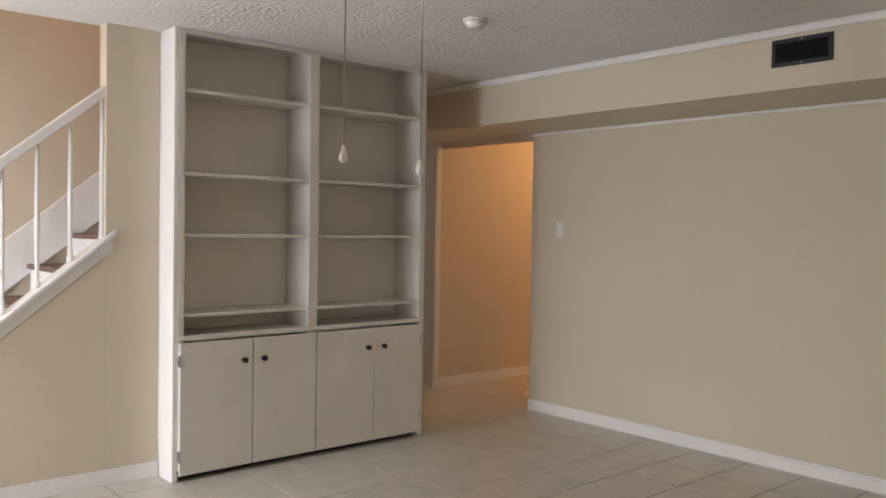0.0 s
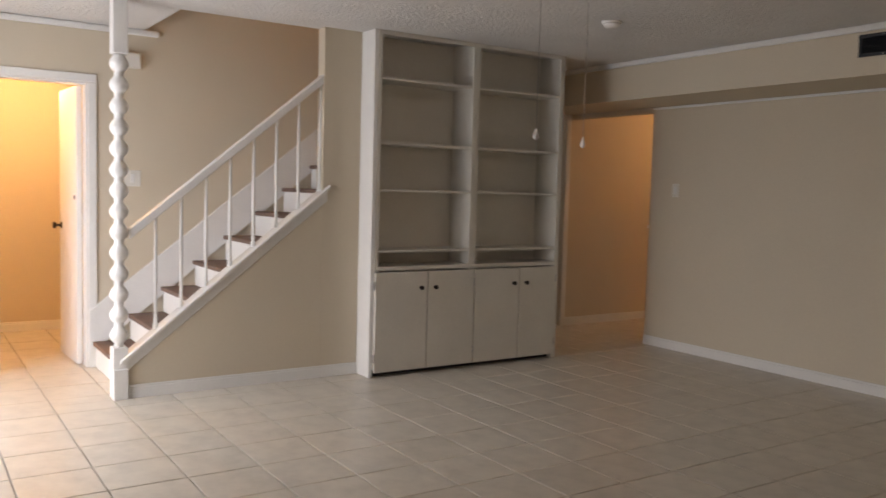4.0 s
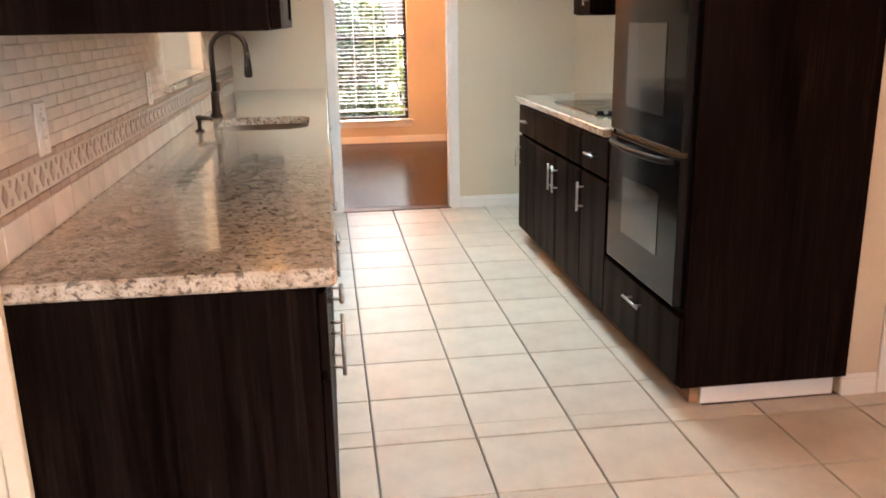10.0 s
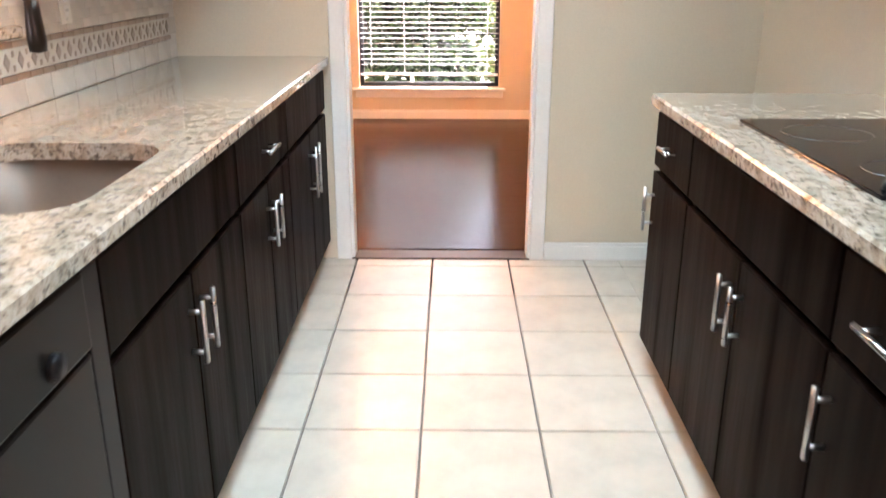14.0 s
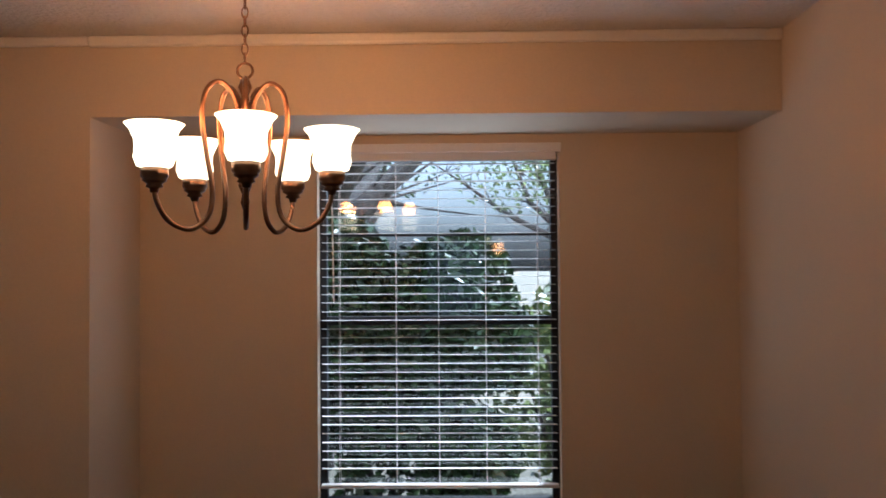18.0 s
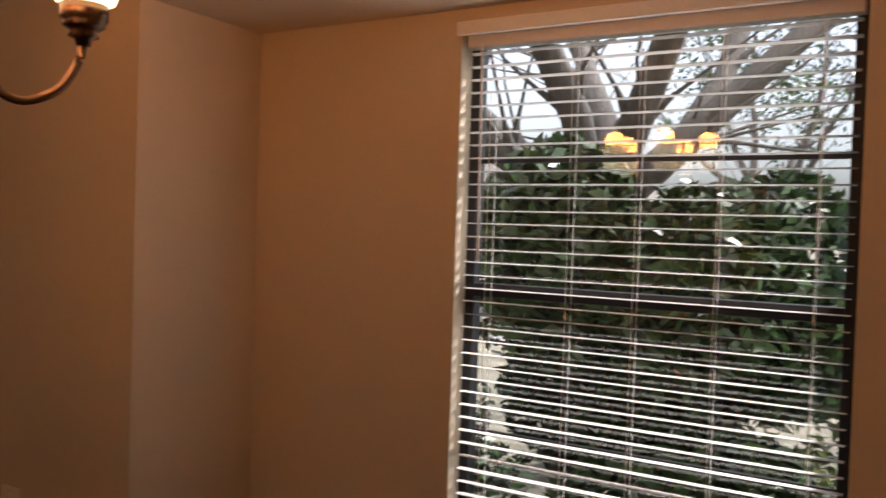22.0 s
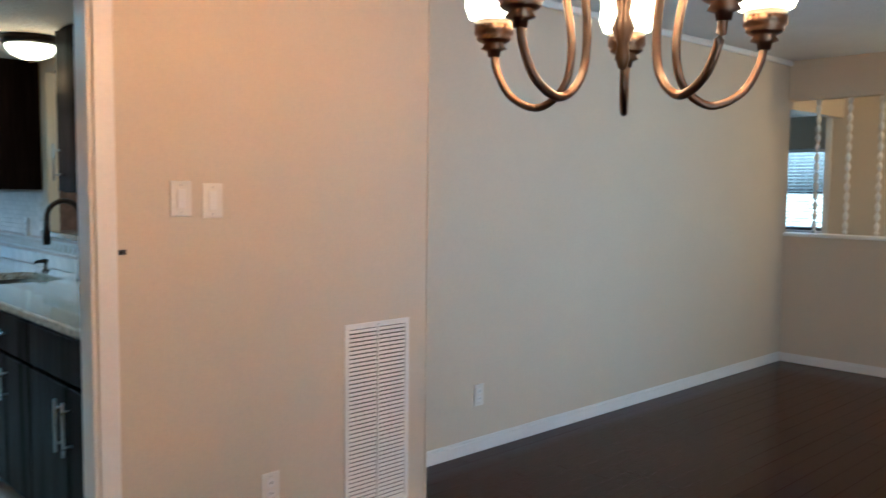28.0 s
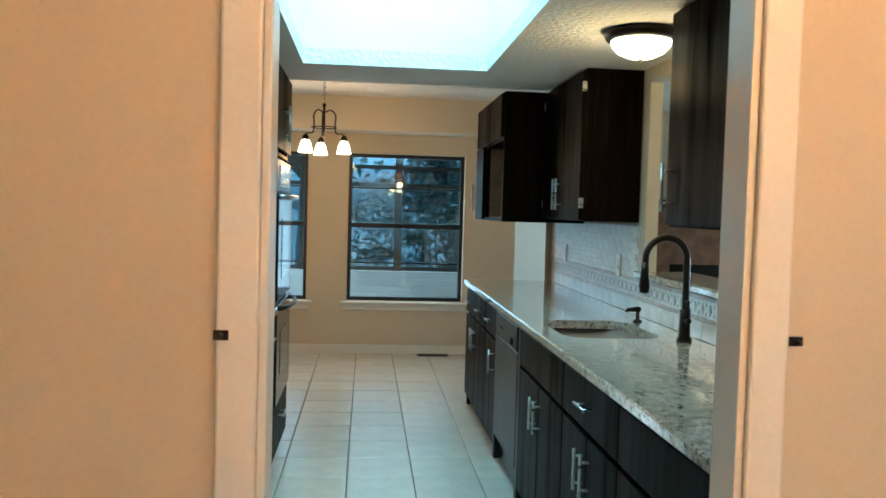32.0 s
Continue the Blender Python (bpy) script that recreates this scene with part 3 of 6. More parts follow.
def carcass(ob, d, w, z0, z1):
    for y in (-w / 2, w / 2 - 0.018):
        part("side_panel", box(-d, 0, y, y + 0.018, z0, z1, 0.001), ESPRESSO, ob)
    part("back_panel", box(-d, -d + 0.01, -w / 2 + 0.018, w / 2 - 0.018, z0, z1), ESPRESSO, ob)
    part("bottom_panel", box(-d + 0.01, 0, -w / 2 + 0.018, w / 2 - 0.018, z0, z0 + 0.018), ESPRESSO, ob)
    part("top_rail", box(-0.02, 0, -w / 2 + 0.018, w / 2 - 0.018, z1 - 0.03, z1), ESPRESSO, ob)


def base_unit(m, w, drawers, doors, label, d=0.60, group="", handle=0.14, z0=0.09, split=0.685):
    """drawers: handles of a row of drawer fronts; doors: handles of a row of doors; in local axes the front faces +x."""
    ob = thing("base_cabinet", m, label, "cabinet", group)
    carcass(ob, d, w, z0, 0.879)
    part("toe_kick", box(-d + 0.01, -0.06, -w / 2 + 0.002, w / 2 - 0.002, 0, z0), RAWWOOD, ob, "bare brown toe board")
    zt = split if drawers else 0.866
    n = len(drawers)
    for i, hnd in enumerate(drawers):
        front(ob, "drawer", -w / 2 + w * i / n, -w / 2 + w * (i + 1) / n, split + 0.008, 0.866, hnd)
    n = len(doors)
    for i, hnd in enumerate(doors):
        front(ob, "door", -w / 2 + w * i / n, -w / 2 + w * (i + 1) / n, z0 + 0.004, zt - 0.006, (hnd, handle) if hnd else None)
    return ob


def upper_unit(m, w, doors, label, z0, z1, d=0.31, group="", handle=0.17, depth_name="wall_cabinet"):
    ob = thing(depth_name, m, label, "cabinet", group)
    part("body", box(-d, 0, -w / 2, w / 2, z0, z1, 0.002), ESPRESSO, ob)
    n = len(doors)
    for i, hnd in enumerate(doors):
        dd = front(ob, "door", -w / 2 + w * i / n, -w / 2 + w * (i + 1) / n, z0 + 0.004, z1 - 0.012, (hnd, handle) if hnd else None)
        y = -w / 2 + w * i / n if (hnd or "l")[0] == "r" else -w / 2 + w * (i + 1) / n
        for z in (z0 + 0.09, z1 - 0.09):
            part("hinge", box(0.0, 0.022, y - 0.006, y + 0.006, z - 0.025, z + 0.025, 0.002), STEEL, dd, "small steel hinge")
    return ob


FX = 0.63
LEFT = "cabinets along the sink wall"
DARK = "dark espresso-stained base cabinet with steel bar handles"


def at_left(y):
    return pose(FX, y, 0)


end_unit = base_unit(at_left(0.29), 0.98, [("mid", 0.12), ("mid", 0.12)], ["rt", "lt"], DARK + " at the counter end", group=LEFT)
base_unit(at_left(0.97), 0.38, [("mid", 0.10)], ["rt"], "narrow espresso base cabinet with drawer beside the dishwasher", group=LEFT)
sinkbase = base_unit(at_left(2.3525), 0.865, [None], ["rt", "lt"], "espresso sink cabinet with two doors and false drawer", group=LEFT)
base_unit(at_left(3.12), 0.67, [("mid", 0.13)], ["rt", "lt"], DARK + " and one drawer", group=LEFT)
base_unit(at_left(3.8825), 0.853, [None], ["rt", "lt"], "wide espresso base cabinet next to the doorway", group=LEFT, handle=0.2)
# end panel towards the nook
part("end_panel", box(-FX + 0.024, 0.0, -0.496, -0.4905, 0.0, 0.879), ESPRESSO, end_unit, "plain espresso end panel")

# dishwasher
dw = thing("dishwasher", pose(FX, 1.54, 0), "glossy black dishwasher with dial and side strips under granite counter", "dishwasher")
part("tub", box(-0.58, -0.02, -0.378, 0.378, 0.10, 0.875), BLACK, dw)
DWFACE = surface("black_glossy_appliance_front", (0.011, 0.010, 0.0095), 0.12, 3, 0.36, grain=160, relief=0.02)
DWFACE.node_tree.nodes["Principled BSDF"].inputs["Specular IOR Level"].default_value = 0.12
ddoor = part("door", box(-0.018, 0.022, -0.317, 0.317, 0.17, 0.735, 0.006), DWFACE, dw, "glossy black door")
cpan = part("control_panel", box(-0.018, 0.026, -0.317, 0.317, 0.743, 0.866, 0.006), DWFACE, dw)
for i in range(4):
    part("button", box(0.026, 0.029, -0.23 + i * 0.035, -0.208 + i * 0.035, 0.79, 0.805, 0.001), BLACK, cpan)
part("dial", lathe([(0.0, 0.0), (0.02, 0.0), (0.018, 0.012), (0.0, 0.013)], 18, (0.026, 0.19, 0.776), axis="x"), BLACK, cpan, "round black dial", True)
part("kick_plate", box(-0.05, -0.02, -0.317, 0.317, 0.02, 0.16, 0.004), BLACK, dw)
for y in (-0.349, 0.349):
    part("side_strip", box(-0.02, 0.020, y - 0.030, y + 0.030, 0.03, 0.866, 0.003), BLACK, dw, "black filler strip")

# right-hand run
RIGHT = "cabinets along the cooktop wall"


def at_right(y):
    return pose(XT, y, 0, 0, 0, 180)


base_unit(at_right(1.815), 0.37, [("mid", 0.12)], ["lt"], "espresso base cabinet with drawer beside the oven tower", 0.635, RIGHT)
base_unit(at_right(2.45), 0.90, [None], ["rt", "lt"], "espresso cooktop cabinet with two doors and false drawer", 0.635, RIGHT)
base_unit(at_right(3.10), 0.40, [("mid", 0.10)], ["lt"], "narrow espresso base cabinet at the counter end", 0.635, RIGHT)

# oven tower
tower = thing("oven_tower_cabinet", pose(XT, 1.225, 0, 0, 0, 180), "tall espresso cabinet holding a double oven, on white plinth", "cabinet")
W2 = 0.405
for y in (-W2, W2 - 0.02):
    part("side_panel", box(-0.635, 0, y, y + 0.02, 0.09, ZK - 0.002, 0.002), ESPRESSO, tower)
part("back_panel", box(-0.635, -0.62, -W2 + 0.02, W2 - 0.02, 0.09, ZK - 0.002), ESPRESSO, tower)
for z in (0.09, 0.36, 1.68):
    part("shelf", box(-0.62, 0, -W2 + 0.02, W2 - 0.02, z, z + 0.02), ESPRESSO, tower)
part("plinth", box(-0.62, -0.10, W2 - 0.064, W2 - 0.05, 0.0, 0.089, 0.003), TRIM, tower, "white board plinth")
part("toe_kick", box(-0.635, -0.065, -W2, W2 - 0.066, 0.0, 0.088), RAWWOOD, tower, "bare brown toe board")
front(tower, "door", -W2, 0, 1.71, ZK - 0.01, ("rb", 0.19))
front(tower, "door", 0, W2, 1.71, ZK - 0.01, ("lb", 0.19))
pull(front(tower, "drawer", -W2, W2, 0.10, 0.36), (0.02, 0, 0.285), 0.16, False)
for z in (1.80, 2.06):
    part("hinge", box(0.0, 0.02, W2 - 0.012, W2 - 0.002, z - 0.03, z + 0.03, 0.002), STEEL, tower, "small steel hinge")

oven = thing("double_oven", pose(XT, 1.21, 0, 0, 0, 180), "black glass double wall oven with steel control panel", "oven")
part("chassis", box(-0.55, -0.002, -0.35, 0.35, 0.39, 1.66), BLACK, oven)
cp = part("control_panel", box(0, 0.022, -0.355, 0.355, 1.49, 1.655, 0.004), PANEL, oven, "brushed steel control panel")
part("display_glass", box(0.022, 0.025, -0.22, 0.22, 1.515, 1.63, 0.002), BLACKGLASS, cp, "black glass touch display")
part("clock", box(0.025, 0.0262, -0.04, 0.04, 1.60, 1.617), DISPLAY, cp, "green digital clock")
for r in range(2):
    for c in range(10):
        if abs(c - 4.5) > 1 or r == 0:
            part("key", box(0.025, 0.0258, -0.17 + c * 0.036, -0.155 + c * 0.036, 1.532 + r * 0.03, 1.540 + r * 0.03), PLATE, cp)
for z0, z1, wz0, wz1 in ((0.93, 1.48, 1.035, 1.35), (0.39, 0.91, 0.53, 0.76)):
    od = part("oven_door", box(0, 0.034, -0.355, 0.355, z0, z1, 0.006), BLACKGLASS, oven, "black glass oven door")
    part("window", box(0.034, 0.0365, -0.185, 0.185, wz0, wz1, 0.001), OVENGLASS, od, "grey oven window")
    hz = z1 - 0.018
    pts = [(0.034 + 0.052 * math.sin(math.pi * min(1, max(0, (i + 0.0) / 14))) ** 0.45, -0.30 + 0.60 * i / 14, hz) for i in range(15)]
    part("handle", tube(pts, 0.0125, 10), BLACK if z0 < 0.9 else STEEL, od, "curved bar handle", True)
part("vent_gap", box(0, 0.01, -0.355, 0.355, 0.911, 0.929), BLACK, oven)

# wall cabinets
UP = "wall cabinets"
deep = thing("deep_wall_cabinet", pose(0.58, 0.29, 0), "deep espresso wall cabinet with open microwave niche", "cabinet", UP)
for y in (-0.54, 0.52):
    part("side_panel", box(-0.506, 0, y, y + 0.02, 1.358, ZK - 0.002, 0.002), ESPRESSO, deep)
part("back_panel", box(-0.506, -0.49, -0.52, 0.52, 1.358, ZK - 0.002), ESPRESSO, deep)
for z in (1.358, 1.85, ZK - 0.022):
    part("shelf", box(-0.49, 0, -0.52, 0.52, z, z + 0.02, 0.001), ESPRESSO, deep)
part("divider", box(-0.49, 0, -0.21, -0.19, 1.378, 1.85, 0.001), ESPRESSO, deep)
part("niche_lining", box(-0.488, -0.03, -0.188, 0.518, 1.379, 1.384), RAWWOOD, deep, "bare plywood niche floor")
part("niche_back", box(-0.488, -0.482, -0.188, 0.518, 1.385, 1.848), RAWWOOD, deep, "bare plywood niche back")
part("niche_side", box(-0.48, -0.03, -0.188, -0.184, 1.385, 1.848), RAWWOOD, deep, "bare plywood niche side")
front(deep, "door", -0.54, -0.20, 1.358, 1.86, ("lb", 0.2))
front(deep, "door", -0.54, 0.0, 1.865, ZK - 0.01)
front(deep, "door", 0.0, 0.54, 1.865, ZK - 0.01)
for z in (1.46, 1.74):
    part("hinge", box(0.0, 0.022, -0.542, -0.532, z - 0.025, z + 0.025, 0.002), COPPER, deep, "small brass hinge")
upper_unit(pose(0.32, 1.285, 0), 0.87, ["rb", "lb"], "espresso wall cabinet with two doors over the dishwasher", 1.382, ZK - 0.002, 0.29, UP)
upper_unit(pose(0.32, 3.19, 0), 0.54, ["lb"], "espresso wall cabinet over the pass-through end", 1.38, ZK - 0.002, 0.29, UP)
upper_unit(pose(0.32, 3.88, 0), 0.84, ["rb", "lb"], "espresso wall cabinet with two doors beside the doorway wall", 1.38, ZK - 0.002, 0.29, UP)
upper_unit(pose(2.21, 3.84, 0, 0, 0, 180), 0.96, ["rb", "lb"], "short espresso wall cabinet with two doors near the doorway", 1.85, ZK - 0.002, 0.290, UP, 0.15)
upper_unit(pose(2.21, 3.195, 0, 0, 0, 180), 0.33, ["rb"], "tall narrow espresso wall cabinet beside the range hood", 1.385, ZK - 0.002, 0.290, UP)
upper_unit(pose(2.21, 2.565, 0, 0, 0, 180), 0.93, ["rb", "lb"], "espresso wall cabinet above the range hood", 1.70, ZK - 0.002, 0.290, UP)
upper_unit(pose(2.21, 1.865, 0, 0, 0, 180), 0.47, ["lb"], "espresso wall cabinet between hood and oven tower", 1.385, ZK - 0.002, 0.290, UP)
hood = thing("range_hood", pose(2.10, 2.565, 0, 0, 0, 180), "slim under-cabinet range hood with steel front lip", "range hood")
part("shell", box(-0.42, 0.0, -0.45, 0.45, 1.575, 1.698, 0.006), BLACK, hood)
part("lip", box(0.0, 0.03, -0.452, 0.452, 1.555, 1.62, 0.008), PANEL, hood, "brushed steel front lip")
part("filter", box(-0.38, -0.03, -0.40, 0.40, 1.56, 1.574), STEEL, hood)
part("switch", box(0.03, 0.034, 0.2, 0.24, 1.58, 1.60, 0.002), BLACK, hood)

# ---- worktops ----


def slab_with_hole(x0, x1, y0, y1, z0, z1, hole=None):
    """A stone slab with an eased edge and, if given, a rounded cut-out."""
    def loop(a0, a1, b0, b1, r, n):
        pts = []
        for cx, cy, s in ((a1 - r, b1 - r, 0), (a0 + r, b1 - r, 1), (a0 + r, b0 + r, 2), (a1 - r, b0 + r, 3)):
            for k in range(n + 1):
                t = (s + k / n) * math.pi / 2
                pts.append((cx + r * math.cos(t), cy + r * math.sin(t)))
        return pts
    bm = bmesh.new()
    e = 0.006
    outer = loop(x0, x1, y0, y1, 0.012, 4)
    inset = loop(x0 + e, x1 - e, y0 + e, y1 - e, 0.008, 4)
    rings = [[bm.verts.new((x, y, z)) for x, y in pts] for pts, z in ((inset, z0), (outer, z0 + e), (outer, z1 - e), (inset, z1))]
    inner = []
    if hole:
        pts = loop(*hole)
        inner = [[bm.verts.new((x, y, z)) for x, y in pts] for z in (z0, z1)]
    for a, b in list(zip(rings, rings[1:])) + ([(inner[1], inner[0])] if hole else []):
        for k in range(len(a)):
            bm.faces.new((a[k], a[(k + 1) % len(a)], b[(k + 1) % len(a)], b[k]))
    for ring, i in ((rings[0], 0), (rings[-1], 1)):
        edges = [bm.edges.get((ring[k], ring[(k + 1) % len(ring)])) for k in range(len(ring))]
        if hole:
            edges += [bm.edges.get((inner[i][k], inner[i][(k + 1) % len(inner[i])])) for k in range(len(inner[i]))]
        bmesh.ops.triangle_fill(bm, edges=edges, use_beauty=True)
    bmesh.ops.recalc_face_normals(bm, faces=bm.faces)
    return bm


SINK = (0.17, 0.58, 1.98, 2.53, 0.11, 8)
tagged(part("worktop", slab_with_hole(XC + 0.001, 0.672, -0.225, YK - 0.001, 0.88, 0.918, SINK), GRANITE), "long speckled beige granite worktop with sink cut-out", "worktop")
tagged(part("worktop", slab_with_hole(XT - 0.045, XK - 0.001, 1.635, 3.31, 0.88, 0.918), GRANITE), "short speckled granite worktop holding the cooktop", "worktop")
tagged(part("bar_ledge", slab_with_hole(-0.24, 0.057, 1.74, 2.99, 1.106, 1.140), GRANITE), "granite bar ledge in the pass-through opening", "worktop")
sink = thing("sink", pose(0.375, 2.255, 0), "rounded brown-grey composite sink set under the granite", "sink")
bm = bmesh.new()
rings = []
for s, z in ((1.04, 0.879), (1.0, 0.878), (0.97, 0.74), (0.90, 0.715), (0.2, 0.705)):
    ring = []
    for k in range(36):
        t = k * math.tau / 36
        c, sn = math.cos(t), math.sin(t)
        q = (abs(c) ** 4 + abs(sn) ** 4) ** 0.25
        ring.append(bm.verts.new((0.205 * s * c / q, 0.29 * s * sn / q, z)))
    rings.append(ring)
for a, b in zip(rings, rings[1:]):
    for k in range(36):
        bm.faces.new((a[k], b[k], b[(k + 1) % 36], a[(k + 1) % 36]))
bm.faces.new(rings[-1])
part("basin", bm, BASIN, sink, smooth=True)
part("drain", lathe([(0.0, 0.706), (0.045, 0.706), (0.045, 0.712), (0.03, 0.709), (0.0, 0.708)], 20), BLACK, sink, smooth=True)

faucet = thing("faucet", pose(0.115, 2.58, 0.918), "oil-rubbed bronze gooseneck faucet with side lever", "faucet")
part("base", lathe([(0.0, 0), (0.031, 0), (0.031, 0.012), (0.024, 0.02), (0.021, 0.10), (0.021, 0.13), (0.0, 0.13)], 20), BRONZE, faucet, smooth=True)
pts = [(0, 0, 0.12), (0, 0, 0.28)] + [(0.085 - 0.085 * math.cos(t), 0, 0.33 + 0.085 * math.sin(t)) for t in [i * math.pi / 14 for i in range(15)]] + [(0.17, 0, 0.30)]
part("neck", tube(pts, 0.0135, 12), BRONZE, faucet, smooth=True)
part("spray_head", lathe([(0.0, 0.19), (0.019, 0.195), (0.021, 0.22), (0.017, 0.27), (0.0145, 0.315), (0.0, 0.315)], 18, (0.172, 0, 0)), BRONZE, faucet, smooth=True)
lv = tube([(0, 0.02, 0.085), (0, 0.045, 0.088), (0.01, 0.055, 0.11), (0.015, 0.06, 0.17)], [0.011, 0.010, 0.007, 0.009], 10)
part("lever", lv, BRONZE, faucet, smooth=True)
soap = thing("soap_dispenser", pose(0.113, 2.0, 0.918), "dark bronze soap pump beside the sink", "soap dispenser")
part("base", lathe([(0.0, 0), (0.022, 0), (0.02, 0.008), (0.009, 0.012), (0.009, 0.05), (0.0, 0.05)], 16), BRONZE, soap, smooth=True)
part("pump_head", tube([(-0.012, 0, 0.056), (0.0, 0, 0.060), (0.05, 0, 0.056), (0.056, 0, 0.045)], [0.012, 0.013, 0.008, 0.006], 10), BRONZE, soap, smooth=True)
hob = thing("cooktop", pose(2.17, 2.45, 0.918), "black glass electric cooktop set in the granite", "cooktop")
part("glass", box(-0.24, 0.26, -0.37, 0.37, 0.0, 0.009, 0.003), BLACKGLASS, hob)
for dx, dy, r in ((-0.1, 0.18, 0.1), (-0.1, -0.18, 0.08), (0.13, 0.18, 0.08), (0.13, -0.18, 0.1)):
    part("burner_ring", tube([(dx + r * math.cos(t), dy + r * math.sin(t), 0.0088) for t in [k * math.tau / 32 for k in range(32)]], 0.0009, 6, True), OVENGLASS, hob)
for i in range(4):
    part("knob", lathe([(0.0, 0.02), (0.016, 0.02), (0.019, 0.009), (0.0, 0.009)], 16, (-0.2 + i * 0.055, -0.325, 0)), BLACK, hob, "black control knob", True)

# ---- living room ----
# built-in bookcase
bk = thing("bookcase", pose(XB, 0.95, 0), "cream painted built-in bookcase, empty shelves over four doors", "bookcase")
BW, BD = 1.74, 0.28
# trim white instead of shelf cream: daylight on this side is in the colour
part("side", box(-BD, 0, 0.0, 0.03, 0, ZL - 0.001, 0.003), TRIM, bk, "gloss side panel, whitened for the daylight falling on it")
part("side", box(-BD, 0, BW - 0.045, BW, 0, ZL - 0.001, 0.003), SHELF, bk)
part("back", box(-BD, -BD + 0.012, 0.03, BW - 0.045, 0.06, ZL - 0.001), SHELF, bk)
part("divider", box(-BD + 0.013, 0, 0.84, 0.905, 0.06, ZL - 0.001, 0.003), SHELF, bk)
part("stile", box(-0.02, 0.001, 0.03, 0.062, 0.06, ZL - 0.001, 0.002), SHELF, bk)
part("top_rail", box(-0.02, 0.0015, 0.062, BW - 0.045, 2.42, ZL - 0.001, 0.002), SHELF, bk)
part("counter", box(-BD + 0.013, 0.003, 0.03, BW - 0.045, 0.764, 0.793, 0.003), SHELF, bk)
for z in (0.911, 1.345, 1.68, 2.13):
    for y0, y1 in ((0.032, 0.839), (0.906, BW - 0.047)):
        part("shelf", box(-BD + 0.013, -0.004, y0, y1, z - 0.018, z, 0.003), SHELF, bk)
# near-black colour stands for the shadow at the floor under the doors
part("plinth", box(-BD, -0.05, 0.03, BW - 0.045, 0.0, 0.06), DARKWOOD, bk, "recessed plinth, near-black for the shadow below the doors")
ds = [(0.033, 0.465, "r"), (0.471, 0.887, "l"), (0.893, 1.322, "r"), (1.328, 1.698, "l")]
for y0, y1, k in ds:
    dd = part("door", box(0.001, 0.021, y0, y1, 0.035, 0.755, 0.004), SHELF, bk)
    ky = y1 - 0.057 if k == "r" else y0 + 0.06
    part("knob", lathe([(0.0, 0.0), (0.012, 0.0), (0.007, 0.008), (0.007, 0.014), (0.017, 0.02), (0.016, 0.028), (0.0, 0.032)], 16, (0.021, ky, 0.635), axis="x"), BRONZE, dd, "dark bronze knob", True)
    hy = y0 - 0.004 if k == "r" else y1 + 0.004
    for z in (0.14, 0.66):
        part("hinge", box(0.001, 0.024, hy - 0.005, hy + 0.005, z - 0.03, z + 0.03, 0.001), STEEL, dd, "small steel hinge")

# staircase
stair = thing("staircase", pose(XS, -0.69, 0), "white painted straight staircase with brown treads", "staircase")
SL, RISE, RUN = 0.80, 0.19, 0.238
SW = XL - XS + 0.012
for i in range(10):
    y = 0.05 + i * RUN
    z = (i + 1) * RISE
    part("riser", box(SW, -0.07 if i < 6 else -0.11, y, y + 0.015, z - RISE, z - 0.03), TRIM, stair, "white riser")
    part("tread", box(SW, -0.07 if i < 6 else -0.11, y - 0.025, y + RUN + 0.012, z - 0.03, z, 0.008), CARPET, stair, "brown tread")


def slope_board(x0, x1, y0, y1, lo, hi, z_at):
    """A board in the stair's slope: lo and hi below and above the line z_at(y)."""
    bm = bmesh.new()
    vs = [bm.verts.new((x, y, z_at(y) + d)) for x in (x0, x1) for y in (y0, y1) for d in (lo, hi)]
    for q in ((0, 1, 3, 2), (4, 6, 7, 5), (0, 4, 5, 1), (2, 3, 7, 6), (0, 2, 6, 4), (1, 5, 7, 3)):
        bm.faces.new([vs[k] for k in q])
    bmesh.ops.bevel(bm, geom=list(bm.edges), offset=0.006, segments=2, affect="EDGES", profile=0.5)
    return bm


def edge_z(y):
    return 0.214 + SL * y


part("stringer", slope_board(-0.07, 0.004, 0.02, 1.39, -0.075, 0.0, edge_z), TRIM, stair)
part("stringer_cap", slope_board(-0.09, 0.03, 0.0, 1.40, 0.001, 0.03, edge_z), TRIM, stair)
part("wall_skirt", slope_board(SW, SW + 0.018, 0.0, 2.4, -0.12, 0.20, edge_z), TRIM, stair)
part("handrail", slope_board(-0.072, -0.008, 0.06, 1.38, -0.032, 0.032, lambda y: 1.07 + 0.828 * (y - 0.114)), TRIM, stair)
for i in range(8):
    y = 0.223 + i * 0.16
    z0, z1 = edge_z(y) + 0.028, 1.044 + 0.828 * (y - 0.114)
    h = z1 - z0
    prof = [(0.0, 0), (0.017, 0), (0.017, 0.03), (0.011, 0.045), (0.014, 0.06), (0.010, 0.08), (0.0125, h * 0.45), (0.009, h - 0.02), (0.009, h), (0.0, h)]
    part("baluster", lathe([(r, z0 + z) for r, z in prof], 12, (-0.04, y, 0)), TRIM, stair, smooth=True)
# solid wall under the string
bm = bmesh.new()
vs = [bm.verts.new((x, y, z)) for x in (XS - 0.09, XS) for y, z in ((-0.65, 0.0), (0.659, 0.0), (0.659, 1.215), (-0.65, 0.170))]
for q in ((3, 2, 1, 0), (4, 5, 6, 7), (0, 1, 5, 4), (1, 2, 6, 5), (2, 3, 7, 6), (3, 0, 4, 7)):
    bm.faces.new([vs[k] for k in q])
tagged(part("wall_knee", bm, PAINT), "cream painted wall under the stair string", "wall", kind="structure")

